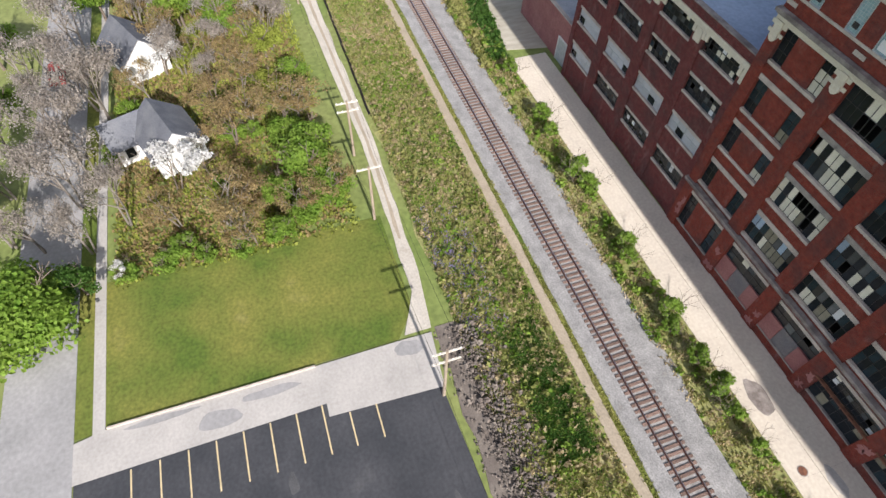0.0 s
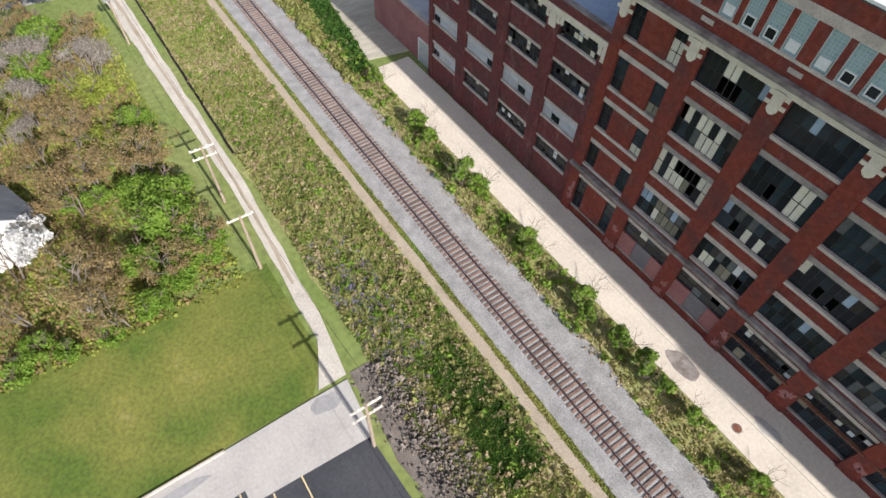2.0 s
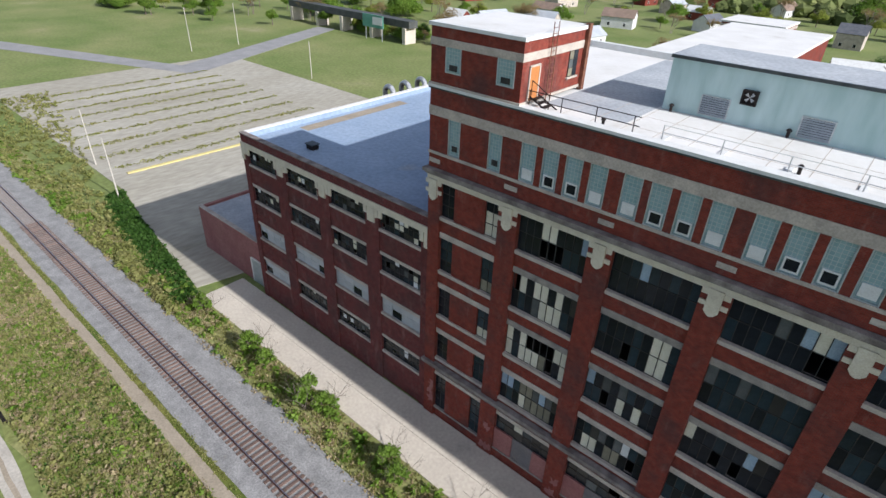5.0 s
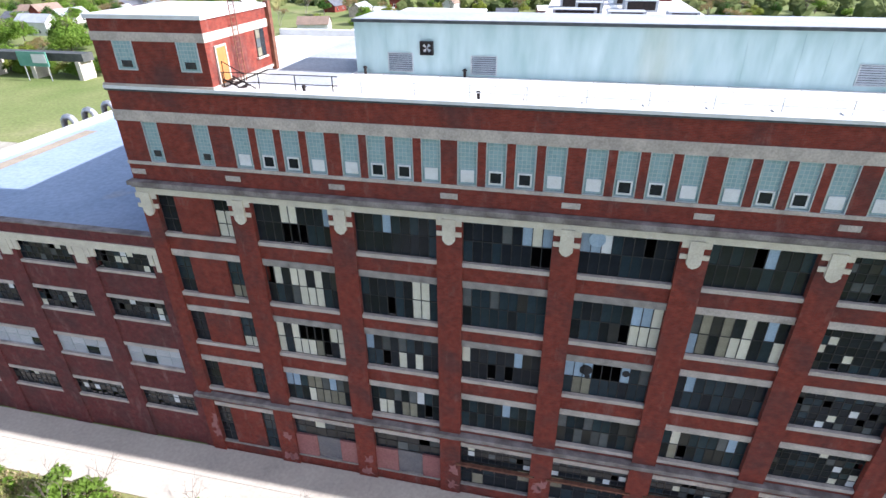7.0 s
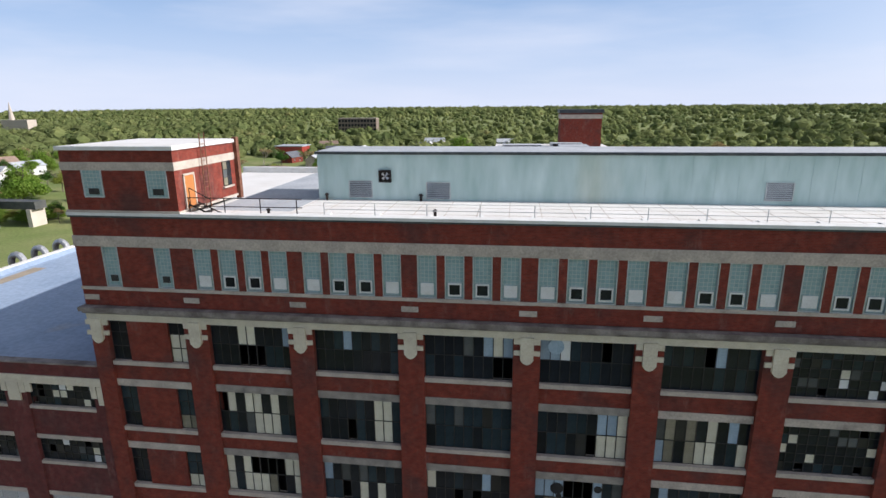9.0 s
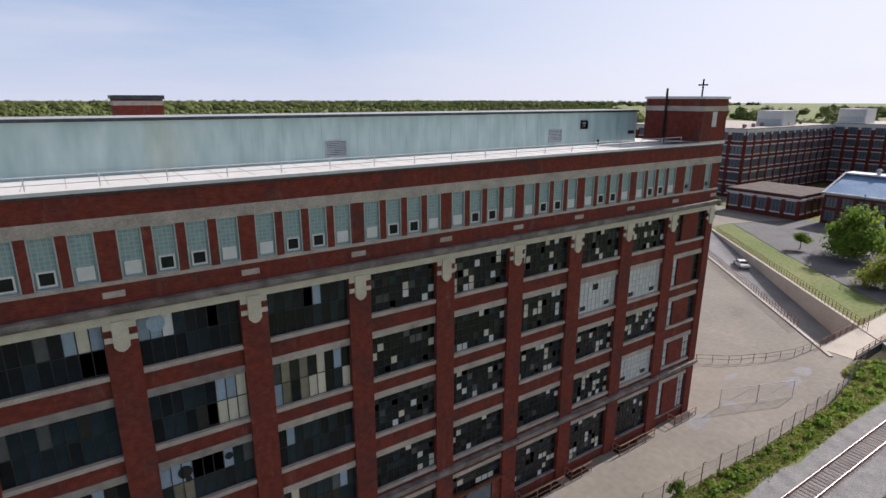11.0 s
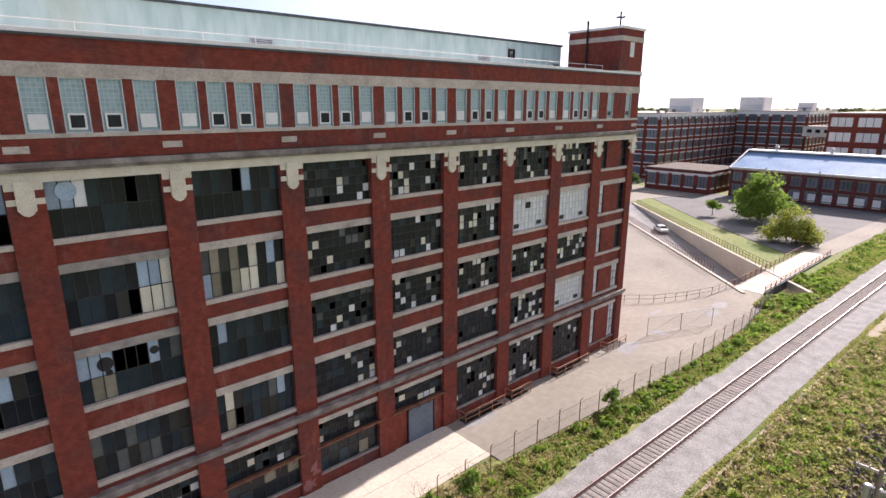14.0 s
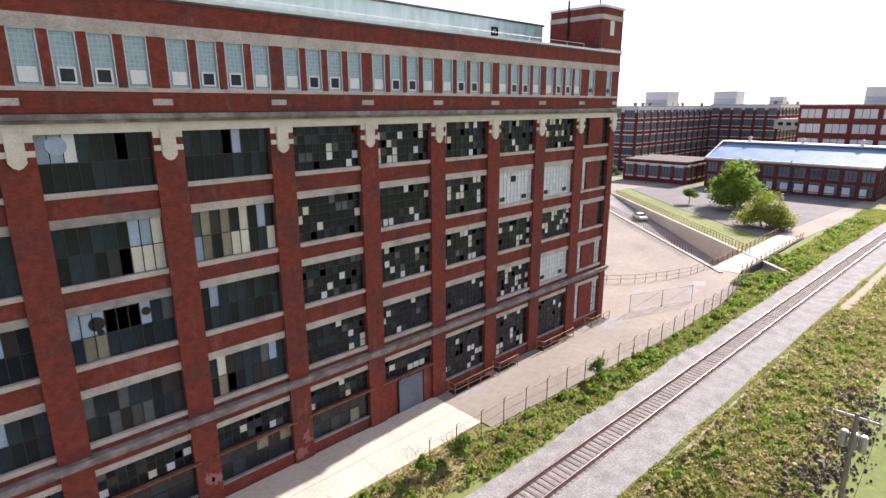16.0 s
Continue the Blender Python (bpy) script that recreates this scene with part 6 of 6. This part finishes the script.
for y in (-6.6, 34.3):
    gable = Shape().poly([(186.6, y, 7.4), (199, y, 12.0), (199, y, 7.4)]).poly([(186.6, y + 0.3, 7.4), (199, y + 0.3, 7.4), (199, y + 0.3, 12.0)])
    gable.poly([(186.6, y, 7.4), (186.6, y + 0.3, 7.4), (199, y + 0.3, 12.0), (199, y, 12.0)])
    part("gable_wall", gable, M_BRICK, hall, "brick gable wall with a pale edge")
    part("gable_coping", Shape().tube((186.2, y + 0.15, 7.8), (199, y + 0.15, 12.3), 0.28, n=4), M_WHITE, hall)
part("edge", Shape().box(186.2, 186.6, -6.6, 34.6, 7.8, 8.15), M_WHITE, hall)
for q in range(10):
    part("dock_door", Shape().box(186.85, 187.0, -4.2 + 3.3 * q, -2.0 + 3.3 * q, 0.6, 2.7), M_WHITE, hall, "white dock door")

# yard behind the factory: neighbouring roofs to the north
nb = thing("flat_roofed_works", "flat-roofed works behind the factory with roof equipment", "building")
part("wall", Shape().box(19.3, 42.0, 57, 100, -0.1, 24.0), M_BRICK, nb)
part("roof", Shape().box(19.0, 42.3, 56.7, 100.3, 24.0, 24.35), M_ROOF, nb)
part("lift_house", Shape().box(32.3, 40.4, 90, 96, 24.35, 31.2), M_BRICK, nb, "red brick lift house")
part("coping", Shape().box(32.0, 40.7, 89.7, 96.3, 31.2, 31.9), M_DARKTRIM, nb)
part("stone_band", Shape().box(32.2, 40.5, 89.9, 96.1, 30.1, 30.9), M_STONE, nb)
for x, y, w, d, h in ((20.5, 59, 6, 3, 1.5), (28, 59, 5, 3, 1.3), (23.5, 66, 4, 3, 1.8), (36, 60, 4, 3, 1.2), (21, 76, 7, 4, 1.5), (31, 72, 5, 5, 1.6), (30, 82, 6, 3, 1.4)):
    u = part("roof_unit", Shape().box(x, x + w, y, y + d, 24.35, 24.35 + h), M_ROOFGREY, nb, "grey rooftop air unit")
    part("grille", Shape().box(x + 0.4, x + w - 0.4, y - 0.06, y, 24.6, 24.25 + h), M_BLACK, u)
part("walkway", Shape().box(29.3, 30.4, 57, 90, 24.36, 24.42), M_LOUVRE, nb)
st = thing("banded_brick_store", "brick building banded with pale stone in the town", "building")
part("wall", Shape().box(-31, -14, 162, 178, -0.1, 13.0), M_BRICK, st)
for k in range(6):
    part("stone_band", Shape().box(-31.15, -13.85, 161.85, 178.1, 1.8 + 2.0 * k, 2.6 + 2.0 * k), M_STONE, st)
part("roof", Shape().box(-31.4, -13.6, 161.6, 178.4, 13.0, 13.5), M_ROOF, st)
rb = thing("red_store", "low red building with a grey roof in the town", "building")
part("wall", Shape().box(-139, -120, 335, 350, -0.1, 6), M_CARRED, rb)
part("roof", Shape().box(-139.5, -119.5, 334.5, 350.5, 6, 6.6), M_ROOFGREY, rb)
rear = thing("rear_wing", "rear factory wing with a white flat roof", "factory wing")
part("wall", Shape().box(-0.4, 11, 22.1, 60, -0.1, 25.4), M_BRICK, rear)
part("roof", Shape().box(-0.6, 11.2, 22.1, 60.2, 25.4, 25.7), M_ROOF, rear)
school = block("far_school", "long brown brick building among far trees", -196, -148, 650, 664, 16.7, M_OLDWALL, front="y", floors=3, bays=12, pane="D")
ch = thing("far_church", "far church with a pale pointed spire", "church")
part("nave", Shape().box(-665, -625, 650, 665, -0.1, 17), M_STONE, ch)
part("spire", Shape().tube((-652, 655, 16), (-652, 655, 41), 4.0, 0.1, n=8), M_STONE, ch)

# ---- the way past the factory: fence, gate, bridge, sunken road ----
fence = thing("chain_link_fence", "dark chain-link fence on thin posts along the yard", "fence")
FX = [42 + 2.45 * i for i in range(25)]
for x in FX:
    y = fence_y(x)
    post = part("post", Shape().tube((x, y, -0.1), (x, y, 2.0), 0.035), M_RUST, fence)
    part("barb_arm", Shape().tube((x, y, 1.98), (x, y - 0.22, 2.25), 0.02, n=5), M_RUST, post)
for z in (0.15, 1.0, 1.75):
    part("wire", Shape().sweep([(x, fence_y(x), z) for x in FX], 0.012, 4), M_BLACK, fence)
mesh_ = Shape()
for i in range(230):
    x = FX[0] + (FX[-1] - 1.0 - FX[0]) * i / 230
    ya, yb = fence_y(x), fence_y(x + 1.0)
    mesh_.tube((x, ya, 0.02), (x + 1.0, yb, 1.75), 0.005, n=3, cap=False).tube((x + 1.0, yb, 0.02), (x, ya, 1.75), 0.005, n=3, cap=False)
part("netting", mesh_, M_GALV, fence)
gate = thing("wire_gate", "tall open wire gate across the yard", "gate")
for a, b in (((76.9, -1.5), (81.2, -3.2)), ((81.2, -3.2), (85.4, -4.9))):
    lf = part("leaf", Shape().tube((*a, -0.05), (*a, 2.1), 0.04).tube((*b, -0.05), (*b, 2.1), 0.04).tube((*a, 2.05), (*b, 2.05), 0.03).tube((*a, 0.15), (*b, 0.15), 0.03).tube((*a, 0.15), (*b, 2.05), 0.02), M_GALV, gate)
    nt = Shape()
    for i in range(24):
        u = i / 24
        x, y = a[0] + (b[0] - a[0]) * u, a[1] + (b[1] - a[1]) * u
        nt.tube((x, y, 0.15), (x, y, 2.05), 0.006, n=3, cap=False)
    part("netting", nt, M_GALV, lf)


def railing(name, pts, label, mat, h=1.05, gap=2.0, bars=2):
    r = thing(name, label, "railing")
    for a, b in zip(pts, pts[1:]):
        a, b = Vector(a), Vector(b)
        n = max(1, round((b - a).length / gap))
        for q in range(n + 1):
            p = a.lerp(b, q / n)
            part("post", Shape().tube(p, p + Vector((0, 0, h)), 0.04, n=5), mat, r)
        for k in range(bars):
            zz = Vector((0, 0, h * (k + 1) / bars))
            part("rail", Shape().tube(a + zz, b + zz, 0.035, n=5), mat, r)
    return r


railing("yard_railing", [(74, 9.5, -0.05), (80, 8.6, -0.05), (84.6, 5.9, -0.05), (87.5, 3.4, -0.05), (92, 1.2, -0.05), (96.4, -0.2, -0.05), (102, -0.7, -0.05)], "dull grey pipe railing curving round the yard", M_POLE)
RN = [(*along(-2, -4.6), 0.1), (*along(58, -4.6), 0.1)]
railing("ramp_fence", RN, "rusty picket fence above the sunken road", M_RUST, 1.3, 1.0, 3)
railing("ramp_fence", [(*along(-2, 4.6), 0.1), (*along(58, 4.6), 0.1)], "rusty picket fence above the sunken road", M_RUST, 1.3, 1.0, 3)
for sd in (-1, 1):
    w = Shape()
    for s0, s1 in zip((-10.9, 61.5), (61.5,)):
        w.prism([along(s0, sd * 4.6 - 0.25), along(s0, sd * 4.6 + 0.25), along(s1, sd * 4.6 + 0.25), along(s1, sd * 4.6 - 0.25)], -3.8, 0.12)
    tagged(part("retaining_wall", w, M_CONCRETE), "pale concrete retaining wall of the sunken road", "wall", kind="structure")
rd = Shape()
CUTS = [-10.8, 0, 10, 20, 30, 40, 50, 61.8, 90]
for s0, s1 in zip(CUTS, CUTS[1:]):
    rd.poly([(*along(s_, sd * 4.3), sink(s_) - 0.07) for s_, sd in ((s0, -1), (s0, 1), (s1, 1), (s1, -1))])
tagged(part("sunken_road", rd, M_ROAD), "grey road sinking towards the footbridge", "road", kind="structure")
deck = thing("footbridge", "pale concrete footbridge with railings over the sunken road", "footbridge")
part("deck", Shape().box(101.5, 131.5, -5.0, -0.9, -0.35, 0.02), M_CONCRETE, deck)
part("girder", Shape().box(101.5, 131.5, -5.1, -4.9, -1.0, 0.3), M_DARKTRIM, deck, "dark steel side girder")
for y in (-4.95, -0.95):
    for q in range(16):
        x = 101.8 + 1.97 * q
        part("post", Shape().tube((x, y, 0.0), (x, y, 1.1), 0.05, n=5), M_RUST, deck)
    for z in (0.4, 0.75, 1.1):
        part("rail", Shape().tube((101.6, y, z), (131.4, y, z), 0.04, n=5), M_RUST, deck)
tagged(part("path", Shape().prism([(131.4, -5.0), (200, -9), (200, -4.5), (131.4, -0.9)], -0.1, -0.03), M_YARD), "pale path beyond the footbridge", "path", kind="structure")
for xa, xb in ((49.6, 54.2), (55.1, 57.6), (61.4, 66.5), (69.8, 73.4)):
    railing("stair_railing", [(xa, -0.15, -0.03), (xa, -0.95, -0.03), (xb, -0.95, -0.03)], "orange-rusted pipe railing round a sunken areaway", M_RAILPAINT, 1.0, 1.4)
    # no pit is cut: a flat black sheet paints its shade
    tagged(part("areaway", Shape().box(xa + 0.1, xb - 0.05, -0.85, -0.02, -0.03, -0.012), M_BLACK), "flat black sheet as the shade of a sunken areaway", "areaway", kind="structure")


def car(x, y, turn, paint, label, z=-0.03):
    c = thing("car", label, "car", "parked cars")
    prof = [(-2.2, 0.35), (-2.25, 0.75), (-1.95, 0.9), (-1.3, 0.95), (-0.75, 1.42), (0.75, 1.42), (1.45, 0.95), (2.05, 0.9), (2.2, 0.7), (2.2, 0.35)]
    s = Shape()
    n = len(prof)
    for yy, inset in ((-0.88, 1), (0.88, 1)):
        s.v += [(px, yy * (0.86 if pz > 1.2 else 1), pz) for px, pz in prof]
    s.f.append(tuple(range(n)))
    s.f.append(tuple(range(2 * n - 1, n - 1, -1)))
    for i in range(n):
        j = (i + 1) % n
        s.f.append((j, i, n + i, n + j))
    soften(part("body", s, paint, c), 0.06)
    part("windscreen", Shape().poly([(0.82, -0.7, 1.4), (1.42, -0.8, 0.99), (1.42, 0.8, 0.99), (0.82, 0.7, 1.4)]), M_CARGLASS, c).location = (0.02, 0, 0.02)
    part("rear_window", Shape().poly([(-0.8, -0.7, 1.4), (-0.8, 0.7, 1.4), (-1.28, 0.8, 0.99), (-1.28, -0.8, 0.99)]), M_CARGLASS, c).location = (-0.02, 0, 0.02)
    for sy in (-1, 1):
        part("side_window", Shape().box(-0.95, 1.0, sy * 0.85 - 0.02, sy * 0.85 + 0.02, 1.0, 1.32), M_CARGLASS, c)
    for wx in (-1.4, 1.4):
        for wy in (-0.82, 0.82):
            w = part("wheel", Shape().tube((wx, wy - 0.1, 0.32), (wx, wy + 0.1, 0.32), 0.32, n=14), M_RUBBER, c)
            part("rim", Shape().tube((wx, wy - 0.11, 0.32), (wx, wy + 0.11, 0.32), 0.19, n=10), M_GALV, w)
    c.matrix_basis = pose(x, y, z, 0, 0, turn)
    return c


car(135.0, 27.0, 49, M_SIDING, "white car on the sloping road", -1.72)
car(-41.5, -57.6, 0, M_CARRED, "red car parked on the old road", -0.02)
tagged(part("side_lot", Shape().prism([(-130, -44), (-66, -44), (-64, -27.5), (-70, -25.5), (-112, -25.5)], -0.1, -0.04), M_ROAD), "grey parking area beside the lane", "parking lot", kind="structure")
for x, y, t, p, lab in ((-79, -35.5, 95, M_CARPAINT, "pale car parked in a row"), (-84, -35.2, 88, M_CARDARK, "dark car parked in a row"), (-93, -34, 92, M_CARPAINT, "pale car parked in a row"), (-97, -34, 90, M_CARDARK, "dark car parked in a row"), (-104, -31, 80, M_CARDARK, "dark car parked at the lot's end")):
    car(x, y, t, p, lab)
for proto in (P_GREEN, P_DARK, P_YEL, P_BUD, P_BUD2, P_BARE, P_WHITE, P_BUSH, P_LOW, P_BIG, P_WILLOW):
    retire(proto)
